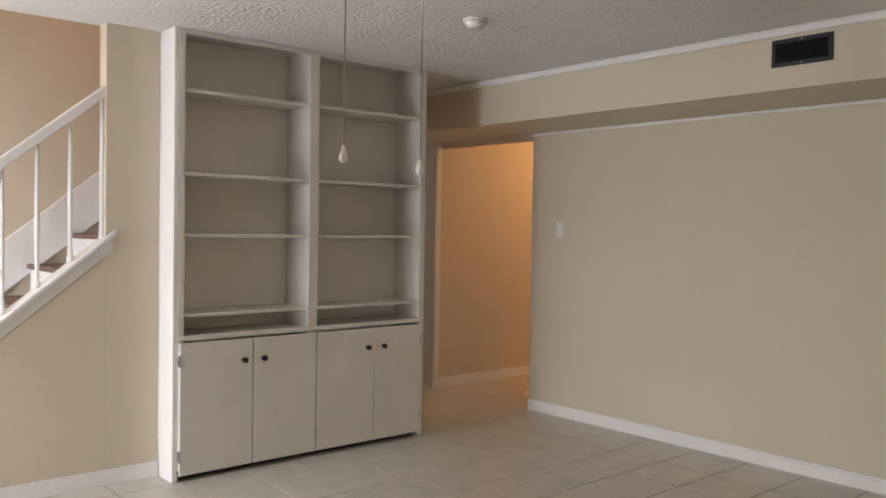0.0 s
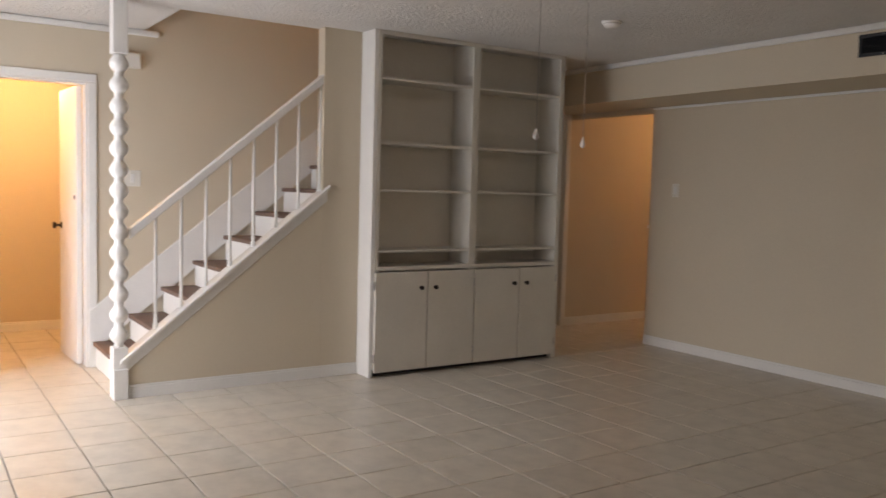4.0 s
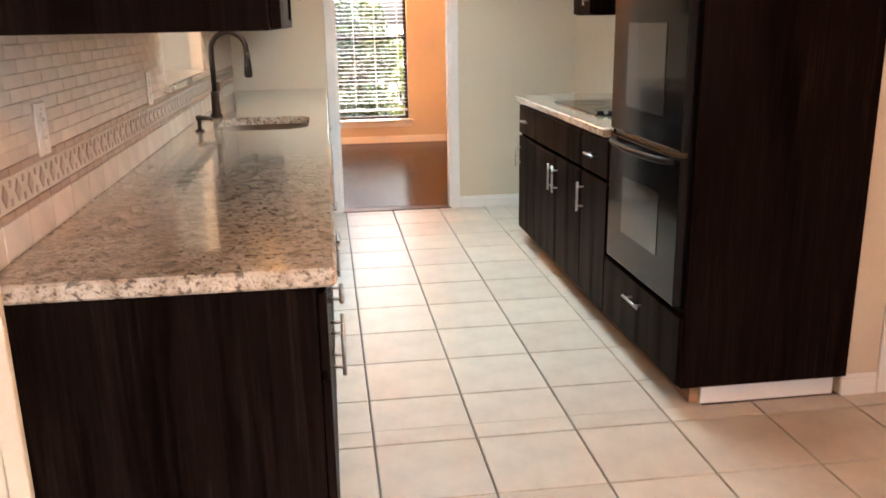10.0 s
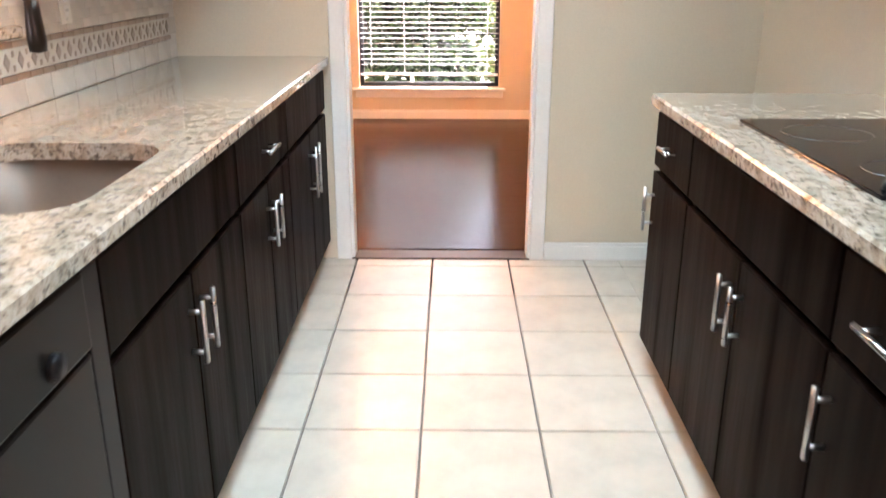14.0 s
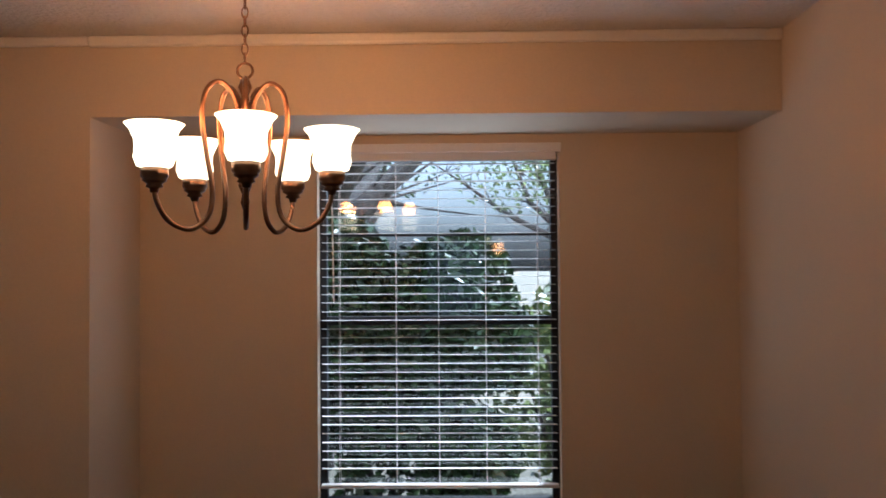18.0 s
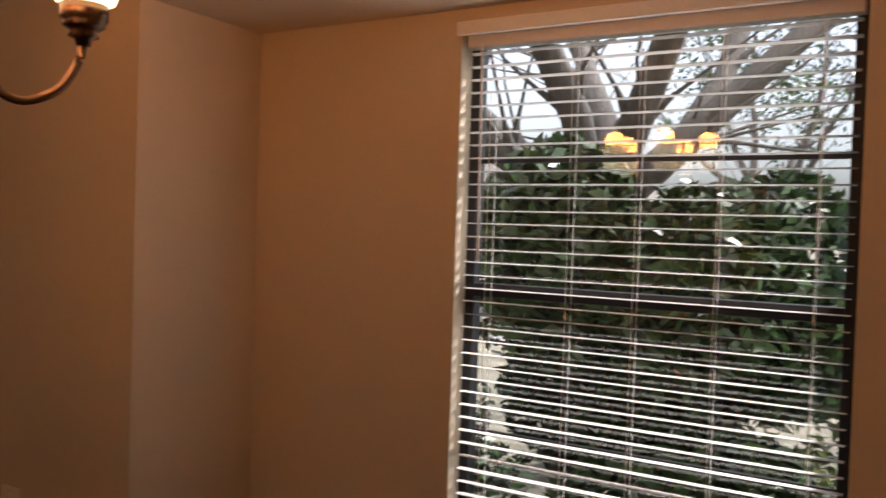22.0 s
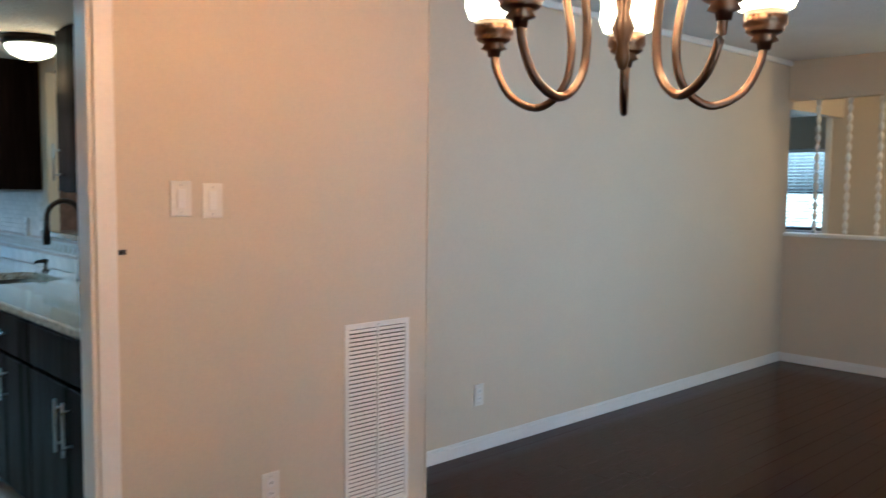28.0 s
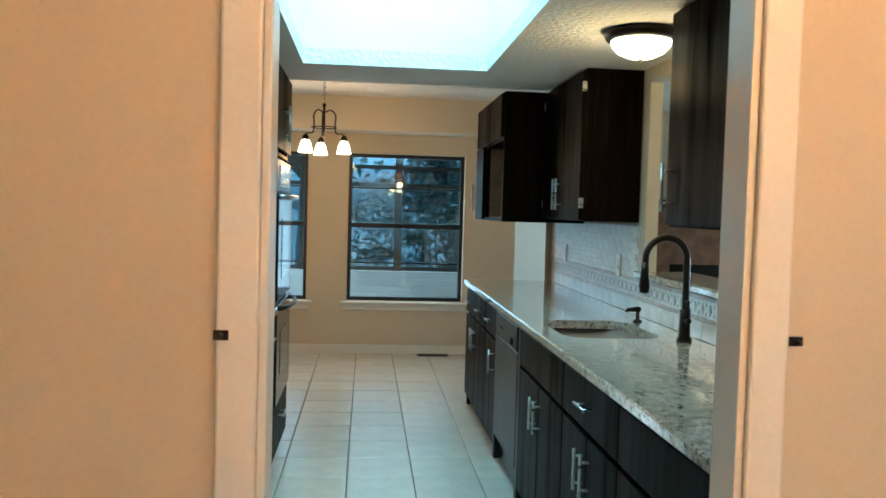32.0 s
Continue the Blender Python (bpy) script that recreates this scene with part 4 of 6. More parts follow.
post = thing("stair_post", pose(XS - 0.03, -0.69, 0), "white turned floor-to-ceiling post with round beads", "post")
part("base_block", box(-0.045, 0.045, -0.045, 0.045, 0, 0.325, 0.006), TRIM, post)
prof, z = [(0.0, 0.325)], 0.325
for i in range(14):
    h = 0.128
    prof += [(0.026, z + 0.001), (0.030, z + 0.012), (0.026, z + 0.022)]
    prof += [(0.03 + 0.026 * math.sin(math.pi * k / 8), z + 0.022 + (h - 0.03) * k / 8) for k in range(1, 8)]
    z += h
prof += [(0.03, z), (0.0, z)]
part("beaded_shaft", lathe(prof, 20), TRIM, post, smooth=True)
part("top_block", box(-0.045, 0.045, -0.045, 0.045, z, ZL - 0.001, 0.006), TRIM, post)
part("foot_board", box(0.046, 0.062, -0.045, 0.045, 0, 0.19, 0.004), TRIM, post)

# the open door of the lit store room
sd = thing("open_door", pose(XL - 0.115, -0.71, 0.008, 0, 0, 3), "white panel door standing open into a lit room", "door")
part("leaf", box(-0.55, 0.0, -0.036, 0.0, 0, 2.015, 0.003), TRIM, sd)
for s, y in ((1, 0.0), (-1, -0.036)):
    part("knob", lathe([(0.0, 0.0), (0.026, 0.0), (0.026, 0.006 * s), (0.010, 0.01 * s), (0.010, 0.035 * s), (0.027, 0.045 * s), (0.024, 0.062 * s), (0.0, 0.066 * s)], 18, (-0.49, y, 0.992), axis="y"), BRONZE, sd, "dark bronze knob", True)
part("latch", box(-0.551, -0.5495, -0.026, -0.010, 0.952, 1.032), BRONZE, sd)
part("hook", box(-0.06, -0.05, -0.044, -0.036, 1.2, 1.23, 0.002), BRONZE, sd)


def lit_room_lamp():
    ob = thing("ceiling_light", pose(-7.0, -1.0, 2.42), "round frosted ceiling light in the store room", "ceiling light")
    part("dome", lathe([(0.0, -0.10), (0.08, -0.085), (0.13, -0.04), (0.14, 0.0), (0.0, 0.0)], 24), DOME, ob, smooth=True)
    part("rim", lathe([(0.138, -0.02), (0.16, -0.02), (0.16, 0.0), (0.138, 0.0)], 24), BRONZE, ob, smooth=True)


lit_room_lamp()

# ceiling fan with light and pull chains
fan = thing("ceiling_fan", pose(-2.52, 0.5, ZL), "white ceiling fan with bowl light and two pull chains", "ceiling fan")
part("canopy", lathe([(0.0, -0.05), (0.05, -0.05), (0.075, -0.02), (0.075, 0.0), (0.0, 0.0)], 24), TRIM, fan, smooth=True)
part("motor", lathe([(0.0, -0.19), (0.07, -0.19), (0.11, -0.16), (0.12, -0.12), (0.10, -0.075), (0.03, -0.06), (0.03, -0.045), (0.0, -0.045)], 28), TRIM, fan, smooth=True)
part("light_bowl", lathe([(0.0, -0.228), (0.06, -0.222), (0.105, -0.207), (0.115, -0.190), (0.0, -0.190)], 28), glow("frosted_fan_bowl", (1.0, 0.93, 0.82), 1.5), fan, "frosted glass bowl", True)
for k in range(5):
    a = radians(20 + 72 * k)
    bl = bmesh.new()
    bx(bl, 0.17, 0.60, -0.065, 0.065, -0.006, 0.006, 0.004)
    bx(bl, 0.08, 0.19, -0.018, 0.018, -0.004, 0.008, 0.002)
    bmesh.ops.transform(bl, matrix=Matrix.Translation((0, 0, -0.12)) @ Matrix.Rotation(a, 4, "Z") @ Matrix.Rotation(0.2, 4, "X"), verts=bl.verts)
    part("blade", bl, TRIM, fan)
for dx, z in ((-0.13, -0.86), (0.13, -0.88)):
    c = part("pull_chain", tube([(0, dx * 0.6, -0.2), (0, dx, -0.30), (0, dx, z + 0.02)], 0.0022, 6), STEEL, fan)
    part("pull_knob", lathe([(0.0, -0.024), (0.011, -0.016), (0.012, -0.006), (0.005, 0.012), (0.003, 0.022), (0.0, 0.022)], 12, (0, dx, z)), TRIM, c, "white drop-shaped knob", True)


def plate(m, kind="switch", label="white light switch plate", category="light switch", w=0.074, h=0.118):
    """A wall plate in the local xz plane, facing +y."""
    ob = thing(kind + "_plate", m, label, category)
    part("plate", box(-w / 2, w / 2, 0.0, 0.006, -h / 2, h / 2, 0.0025), PLATE, ob)
    if kind == "switch":
        part("frame", box(-0.018, 0.018, 0.006, 0.0075, -0.036, 0.036, 0.001), PLATE, ob)
        part("rocker", box(-0.014, 0.014, 0.0075, 0.011, -0.031, 0.031, 0.002), TRIM, ob)
    else:
        for z in (-0.02, 0.02):
            o = part("socket", lathe([(0.0, 0.006), (0.0165, 0.006), (0.0165, 0.009), (0.0, 0.009)], 16, (0, 0, z), axis="y"), TRIM, ob)
            for dx in (-0.006, 0.006):
                part("slot", box(dx - 0.0012, dx + 0.0012, 0.009, 0.0094, z - 0.003, z + 0.006), BLACK, o)
    for z in (-0.045, 0.045):
        part("screw", lathe([(0.0, 0.006), (0.003, 0.006), (0.003, 0.0072), (0.0, 0.0072)], 10, (0, 0, z), axis="y"), STEEL, ob)
    return ob


plate(pose(-4.815, YW, 1.40, 0, 0, 180), label="cream light switch plate on the living room wall")
plate(pose(XL, -0.385, 1.373, 0, 0, -90), label="cream double light switch beside the stairs", w=0.115)
th = thing("thermostat", pose(-1.547, YW, 1.507, 0, 0, 180), "white thermostat with small grey display", "thermostat")
part("back_plate", box(-0.072, 0.072, 0, 0.006, -0.05, 0.05, 0.004), PLATE, th)
part("housing", box(-0.058, 0.058, 0.006, 0.026, -0.042, 0.042, 0.006), TRIM, th)
part("display", box(-0.03, 0.022, 0.026, 0.0275, -0.018, 0.022, 0.001), OVENGLASS, th)
chime = thing("door_chime", pose(XL, -0.425, 2.22, 0, 0, -90), "cream door chime box high on the wall", "door chime")
part("box", box(-0.09, 0.09, 0, 0.05, -0.055, 0.055, 0.006), SHELF, chime)
part("cover", box(-0.082, 0.082, 0.05, 0.056, -0.048, 0.048, 0.004), PLATE, chime)


def detector(x, y, z):
    ob = thing("smoke_detector", pose(x, y, z), "round white smoke detector on the ceiling", "smoke detector")
    part("base", lathe([(0.0, -0.012), (0.065, -0.012), (0.065, 0.0), (0.0, 0.0)], 24), TRIM, ob, smooth=True)
    part("cap", lathe([(0.0, -0.04), (0.04, -0.038), (0.052, -0.025), (0.056, -0.012), (0.0, -0.012)], 24), TRIM, ob, smooth=True)


detector(-3.78, 2.0, ZL)
detector(-3.75, 5.78, ZD)


def grille(m, w, h, n, label, mat=TRIM, category="vent", columns=1, backing=None, tilt=35):
    """A louvred grille in the local xz plane, facing +y."""
    ob = thing("vent_grille", m, label, category)
    # no duct is modelled; a flat black sheet gives the shaded gaps
    part("backing", box(-w / 2 + 0.01, w / 2 - 0.01, 0.0005, 0.002, -h / 2 + 0.01, h / 2 - 0.01), backing or BLACK, ob, "black sheet for the shade behind the slats")
    f = 0.022
    bm = box(-w / 2, w / 2, 0, 0.008, h / 2 - f, h / 2, 0.002)
    bx(bm, -w / 2, w / 2, 0, 0.008, -h / 2, -h / 2 + f, 0.002)
    bx(bm, -w / 2, -w / 2 + f, 0, 0.008, -h / 2 + f, h / 2 - f, 0.002)
    bx(bm, w / 2 - f, w / 2, 0, 0.008, -h / 2 + f, h / 2 - f, 0.002)
    for c in range(1, columns):
        x = -w / 2 + w * c / columns
        bx(bm, x - 0.006, x + 0.006, 0, 0.008, -h / 2 + f, h / 2 - f, 0.001)
    part("frame", bm, mat, ob)
    step = (h - 2 * f) / n
    sl = box(-w / 2 + f, w / 2 - f, -0.0008, 0.0008, -0.42 * step, 0.42 * step)
    first = part("slat", sl, mat, ob)
    first.matrix_basis = pose(0, 0.005, -h / 2 + f + 0.5 * step, tilt)
    for i in range(1, n):
        s = new("slat", first.data)
        s.parent = ob
        s.matrix_basis = pose(0, 0.005, -h / 2 + f + (i + 0.5) * step, tilt)
    for sx in (-1, 1):
        part("screw", lathe([(0.0, 0.008), (0.004, 0.008), (0.004, 0.0092), (0.0, 0.0092)], 8, (sx * 0, 0, sx * (h / 2 - f / 2)), axis="y"), STEEL, ob)
    return ob


grille(pose(-2.70, YS, 2.32, 0, 0, 180), 0.315, 0.14, 9, "white supply vent with dark slats on the soffit", FRAME)
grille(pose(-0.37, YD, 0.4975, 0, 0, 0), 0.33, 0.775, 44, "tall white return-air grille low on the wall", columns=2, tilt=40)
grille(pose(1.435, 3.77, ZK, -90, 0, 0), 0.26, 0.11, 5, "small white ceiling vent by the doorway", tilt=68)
grille(pose(0.72, YN + 0.10, 0.0, 90, 0, 180), 0.30, 0.10, 6, "dark floor register under the nook window", FRAME)

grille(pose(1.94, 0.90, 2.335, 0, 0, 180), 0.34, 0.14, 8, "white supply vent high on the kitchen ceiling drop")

# dark low cabinet and the brick fireplace at the back of the living room
lowc = thing("low_cabinet", pose(-3.35, -1.60, 0), "dark wooden low cabinet on the tiled floor", "cabinet")
part("body", box(-0.2, 0.2, -0.7, 0.0, 0.0, 0.385, 0.004), DARKWOOD, lowc)
part("top", box(-0.21, 0.21, -0.71, 0.012, 0.385, 0.41, 0.005), DARKWOOD, lowc)
fp = thing("fireplace", pose(-2.0, YN, 0), "brown brick fireplace with black firebox", "fireplace")
part("breast", box(-0.75, 0.75, 0.0, 0.20, 0.0, 1.5, 0.004), BRICK, fp)
part("firebox", box(-0.42, 0.42, 0.20, 0.205, 0.25, 0.95), BLACK, fp, "black firebox opening")
part("mantel", box(-0.8, 0.8, 0.0, 0.28, 1.5, 1.58, 0.006), DARKWOOD, fp, "dark wooden mantel shelf")

# back door standing open at the end of the living room
bd = thing("open_back_door", pose(-0.09, YN - 0.16, 0.006, 0, 0, -129.5), "white back door standing open, dark knob and locks", "door")
part("leaf", box(0.0, 0.86, -0.022, 0.022, 0, 2.0, 0.003), TRIM, bd)
for z in (0.615, 0.848, 1.065, 1.22):
    for s in (1, -1):
        part("lock", lathe([(0.0, 0.022 * s), (0.036, 0.022 * s), (0.034, 0.036 * s), (0.018, 0.05 * s), (0.0, 0.05 * s)], 16, (0.79, 0, z), axis="y"), BRONZE, bd, "dark bronze lock or knob", True)

# pantry with louvred bifold doors
for i in range(2):
    lf = thing("louvred_door", pose(2.725 + i * 0.567, 0.885, 0.012), "white louvred bifold pantry door, closed", "door", "pantry bifold leaves")
    for x in (0.0, 0.522):
        part("stile", box(x, x + 0.042, -0.014, 0.014, 0, 1.96, 0.002), TRIM, lf)
    for z0, z1 in ((0, 0.12), (0.93, 1.0), (1.87, 1.96)):
        part("rail", box(0.042, 0.522, -0.014, 0.014, z0, z1, 0.002), TRIM, lf)
    first = part("louvre", box(0.043, 0.521, -0.016, 0.016, -0.003, 0.003, 0.001), TRIM, lf)
    zs = [0.135 + k * 0.027 for k in range(30)] + [1.015 + k * 0.027 for k in range(32)]
    first.matrix_basis = pose(0, 0, zs[0], 40)
    for z in zs[1:]:
        s = new("louvre", first.data)
        s.parent = lf
        s.matrix_basis = pose(0, 0, z, 40)

# ---- lamps ----


def flush_lamp(m, label, power):
    ob = thing("ceiling_light", m, label, "ceiling light")
    part("rim", lathe([(0.0, 0.0), (0.140, 0.0), (0.147, -0.014), (0.137, -0.036), (0.12, -0.041), (0.0, -0.036)], 36), BRONZE, ob, "dark bronze rim", True)
    part("dome", lathe([(0.118, -0.038), (0.113, -0.062), (0.09, -0.088), (0.052, -0.105), (0.010, -0.112), (0.0, -0.112)], 36), DOME, ob, "frosted glass dome", True)
    part("finial", lathe([(0.0, -0.126), (0.008, -0.122), (0.008, -0.111), (0.0, -0.110)], 12), BRONZE, ob, smooth=True)
    w = m.translation
    lamp("bulb", "POINT", Matrix.Translation(w + Vector((0, 0, -0.19))), power, (1.0, 0.54, 0.21), radius=0.09)
    return ob


flush_lamp(pose(0.335, 2.57, ZK), "bronze-rimmed frosted dome light on the kitchen ceiling", 11)
flush_lamp(pose(-5.3, 5.66, ZD), "bronze-rimmed frosted dome light on the entry ceiling", 54)
flush_lamp(pose(-5.75, 1.0, 4.4), "bronze-rimmed frosted dome light above the stairs", 75)
lamp("bulb", "POINT", pose(-7.0, -1.0, 2.2), 150, (1.0, 0.58, 0.25), radius=0.08)
lamp("bulb", "POINT", pose(-2.52, 0.5, ZL - 0.36), 1.2, (1.0, 0.85, 0.65), radius=0.08)


def chain(parent, z0, z1, name="chain_link"):
    n = max(2, int((z1 - z0) / 0.026))
    for i in range(n):
        z = z0 + (z1 - z0) * (i + 0.5) / n
        pts = []
        for k in range(12):
            t = k * math.tau / 12
            a, b = 0.009 * math.cos(t), 0.017 * math.sin(t)
            pts.append((a, 0, z + b) if i % 2 else (0, a, z + b))
        part(name, tube(pts, 0.0022, 6, True), COPPER, parent, smooth=True)


def curve_pts(keys, n=8):
    """A smooth line through key points (Catmull-Rom)."""
    ks = [Vector(k) for k in keys]
    ks = [2 * ks[0] - ks[1]] + ks + [2 * ks[-1] - ks[-2]]
    out = []
    for i in range(1, len(ks) - 2):
        a, b, c, d = ks[i - 1 : i + 3]
        for j in range(n):
            t = j / n
            out.append(0.5 * (2 * b + (c - a) * t + (2 * a - 5 * b + 4 * c - d) * t * t + (3 * b - a - 3 * c + d) * t ** 3))
    return out + [ks[-2]]


# dining chandelier: five looped arms with bell shades
CH = Vector((0.497, 6.172, 0))
CZ = 1.584
chand = thing("chandelier", pose(CH.x, CH.y, CZ), "antique copper chandelier with five lit bell shades, hung on chain", "chandelier")
part("column", lathe([(0.0, 0.045), (0.007, 0.049), (0.013, 0.066), (0.009, 0.09), (0.020, 0.115), (0.011, 0.14), (0.016, 0.175), (0.028, 0.20), (0.031, 0.225), (0.024, 0.25), (0.013, 0.27), (0.024, 0.29), (0.012, 0.31), (0.011, 0.375), (0.020, 0.395), (0.012, 0.42), (0.0, 0.42)], 20), COPPER, chand, "turned copper column", True)
part("top_ring", tube([(0.022 * math.cos(t), 0, 0.443 + 0.022 * math.sin(t)) for t in [k * math.tau / 18 for k in range(18)]], 0.0042, 8, True), COPPER, chand, smooth=True)
for k in range(5):
    a = radians(-75 + 72 * k)
    c, s = math.cos(a), math.sin(a)
    prof = [(0.014, 0.295), (0.03, 0.365), (0.07, 0.405), (0.11, 0.378), (0.122, 0.30), (0.110, 0.20), (0.094, 0.10), (0.106, 0.025), (0.155, -0.012), (0.212, 0.01), (0.243, 0.06), (0.25, 0.10)]
    arm = part("arm", tube([(r * c, r * s, z) for r, _, z in curve_pts([(r, 0, z) for r, z in prof], 6)], 0.0074, 10), COPPER, chand, "curved copper arm", True)
    at = (0.25 * c, 0.25 * s, 0.10)
    part("socket_cup", lathe([(0.0, -0.015), (0.011, -0.015), (0.013, -0.004), (0.024, 0.0), (0.019, 0.008), (0.028, 0.013), (0.033, 0.017), (0.031, 0.021), (0.037, 0.027), (0.037, 0.05), (0.0, 0.05)], 20, at), COPPER, arm, smooth=True)
    part("shade", lathe([(0.028, 0.048), (0.047, 0.056), (0.055, 0.078), (0.052, 0.105), (0.054, 0.128), (0.066, 0.155), (0.079, 0.170), (0.077, 0.171), (0.064, 0.157), (0.051, 0.128), (0.049, 0.105), (0.051, 0.08), (0.044, 0.06), (0.0, 0.055)], 28, at), SHADE, arm, "lit frosted bell shade", True)
chain(chand, 0.466, ZD - CZ - 0.03)
part("canopy", lathe([(0.0, ZD - CZ - 0.032), (0.02, ZD - CZ - 0.03), (0.06, ZD - CZ - 0.01), (0.065, ZD - CZ - 0.001), (0.0, ZD - CZ - 0.001)], 24), COPPER, chand, smooth=True)
for k in range(5):
    a = radians(-75 + 72 * k)
    lamp("bulb", "POINT", Matrix.Translation((CH.x + 0.25 * math.cos(a), CH.y + 0.25 * math.sin(a), CZ + 0.31)), 25, CANDLE, radius=0.05)

# nook chandelier: three down-facing shades
nc = thing("pendant_chandelier", pose(1.748, -0.95, 1.97), "small bronze chandelier with three lit glass shades", "chandelier")
part("column", lathe([(0.0, 0.0), (0.010, 0.0), (0.012, 0.05), (0.02, 0.08), (0.012, 0.11), (0.01, 0.24), (0.016, 0.26), (0.0, 0.28)], 16), BRONZE, nc, smooth=True)
part("hoop", tube([(0.10 * math.cos(t), 0.10 * math.sin(t), 0.08) for t in [k * math.tau / 28 for k in range(28)]], 0.005, 8, True), BRONZE, nc, smooth=True)
for k in range(3):
    a = radians(40 + 120 * k)
    c, s = math.cos(a), math.sin(a)
    prof = [(0.01, 0.20), (0.06, 0.215), (0.10, 0.17), (0.095, 0.09), (0.11, 0.03), (0.16, 0.02), (0.175, -0.01)]
    arm = part("arm", tube([(r * c, r * s, z) for r, _, z in curve_pts([(r, 0, z) for r, z in prof], 6)], 0.006, 8), BRONZE, nc, smooth=True)
    at = (0.175 * c, 0.175 * s, -0.01)
    part("cup", lathe([(0.0, 0.03), (0.012, 0.025), (0.028, 0.0), (0.026, -0.02), (0.0, -0.02)], 16, at), BRONZE, arm, smooth=True)
    part("shade", lathe([(0.024, -0.018), (0.04, -0.05), (0.05, -0.09), (0.056, -0.12), (0.054, -0.12), (0.046, -0.09), (0.034, -0.05), (0.0, -0.022)], 24, at), SHADE, arm, "lit frosted glass shade", True)
chain(nc, 0.30, 2.44 - 1.97 - 0.02)
part("canopy", lathe([(0.0, 0.445), (0.05, 0.455), (0.06, 0.469), (0.0, 0.469)], 20), BRONZE, nc, smooth=True)
lamp("bulb", "POINT", pose(1.748, -0.95, 1.77), 26, WARM, radius=0.1)

# ---- windows ----


def window(name, axis, a0, a1, z0, z1, t0, t1, inside, bars=(), uprights=(), label="", sill=True, meet=None, frame=0.035):
    """A metal window in the opening a0..a1, z0..z1 of a wall t0..t1 thick; inside is the sign of the room's side."""
    ob = tagged(new(name), label, "window", kind="structure")
    mid = t1 - 0.05 if inside < 0 else t0 + 0.05

    def blk(u0, u1, d0, d1, w0, w1, bev=0.003):
        return box(u0, u1, d0, d1, w0, w1, bev) if axis == "x" else box(d0, d1, u0, u1, w0, w1, bev)

    for u0, u1, w0, w1 in ((a0, a0 + frame, z0, z1), (a1 - frame, a1, z0, z1), (a0 + frame, a1 - frame, z0, z0 + frame), (a0 + frame, a1 - frame, z1 - frame, z1)):
        part("window_frame", blk(u0, u1, mid - 0.025, mid + 0.025, w0, w1), FRAME, ob, "dark bronze metal frame")
    cuts = [z0 + frame] + ([meet] if meet else []) + [z1 - frame]
    if meet:
        part("meeting_rail", blk(a0 + frame, a1 - frame, mid - 0.022, mid + 0.022, meet - 0.022, meet + 0.022), FRAME, ob)
    for z in bars:
        part("muntin", blk(a0 + frame, a1 - frame, mid - 0.008, mid + 0.008, z - 0.007, z + 0.007, 0.001), FRAME, ob)
    for u in uprights:
        part("mullion", blk(u - 0.012, u + 0.012, mid - 0.015, mid + 0.015, z0 + frame, z1 - frame, 0.001), FRAME, ob)
    for w0, w1 in zip(cuts, cuts[1:]):
        p = part("pane", blk(a0 + frame, a1 - frame, mid - 0.002, mid + 0.002, w0, w1, 0), GLASS, ob)
        p.visible_shadow = False
    if sill:
        face = t0 if inside < 0 else t1
        d0, d1 = sorted((mid, face + 0.045 * inside))
        part("window_sill", blk(a0 - 0.055, a1 + 0.055, d0, d1, z0 - 0.026, z0 - 0.002, 0.006), TRIM, ob)
        d0, d1 = sorted((face + 0.001 * inside, face + 0.016 * inside))
        part("apron", blk(a0 - 0.035, a1 + 0.035, d0, d1, z0 - 0.085, z0 - 0.027, 0.004), TRIM, ob)
    return ob


def blinds(name, x0, x1, y, z0, z1, step, tilt, label, depth=0.027):
    """Horizontal blinds across x at depth y, hanging from a head rail."""
    ob = thing(name, pose((x0 + x1) / 2, y, z1), label, "blinds")
    w = (x1 - x0) / 2
    part("head_rail", box(-w, w, -0.025, 0.025, -0.045, 0.0, 0.004), SLAT, ob)
    n = int((z1 - z0 - 0.07) / step)
    bm = bmesh.new()
    seg = 4
    rows = []
    for k in range(seg + 1):
        v = depth * (k / seg - 0.5)
        h = 0.0015 * (1 - (2 * v / depth) ** 2)
        rows.append([bm.verts.new((s * (w - 0.006), v, h + d)) for d in (0, 0.0014) for s in (-1, 1)])
    for a, b in zip(rows, rows[1:]):
        bm.faces.new((a[0], b[0], b[1], a[1]))
        bm.faces.new((a[2], a[3], b[3], b[2]))
        bm.faces.new((a[0], a[2], b[2], b[0]))
        bm.faces.new((a[1], b[1], b[3], a[3]))
    first = part("slat", bm, SLAT, ob)
    rnd = random.Random(4)
    for i in range(n):
        s = first if i == 0 else new("slat", first.data)
        s.parent = ob
        s.matrix_basis = pose(0, 0, -0.062 - i * step, tilt + rnd.uniform(-2, 2), rnd.uniform(-0.12, 0.12))
    part("bottom_rail", box(-w, w, -0.022, 0.022, -(z1 - z0), -(z1 - z0) + 0.018, 0.004), SLAT, ob)
    for f in (-0.84, -0.36, 0.0, 0.4, 0.84):
        for dy in (-0.024, 0.024):
            part("ladder_cord", tube([(f * w, dy, -0.03), (f * w, dy, -(z1 - z0) + 0.01)], 0.0011, 5), SLAT, ob)
    part("tilt_wand", tube([(-w * 0.9, -0.03, -0.04), (-w * 0.9 + 0.01, -0.032, -0.75)], 0.004, 6), SLAT, ob)
    return ob


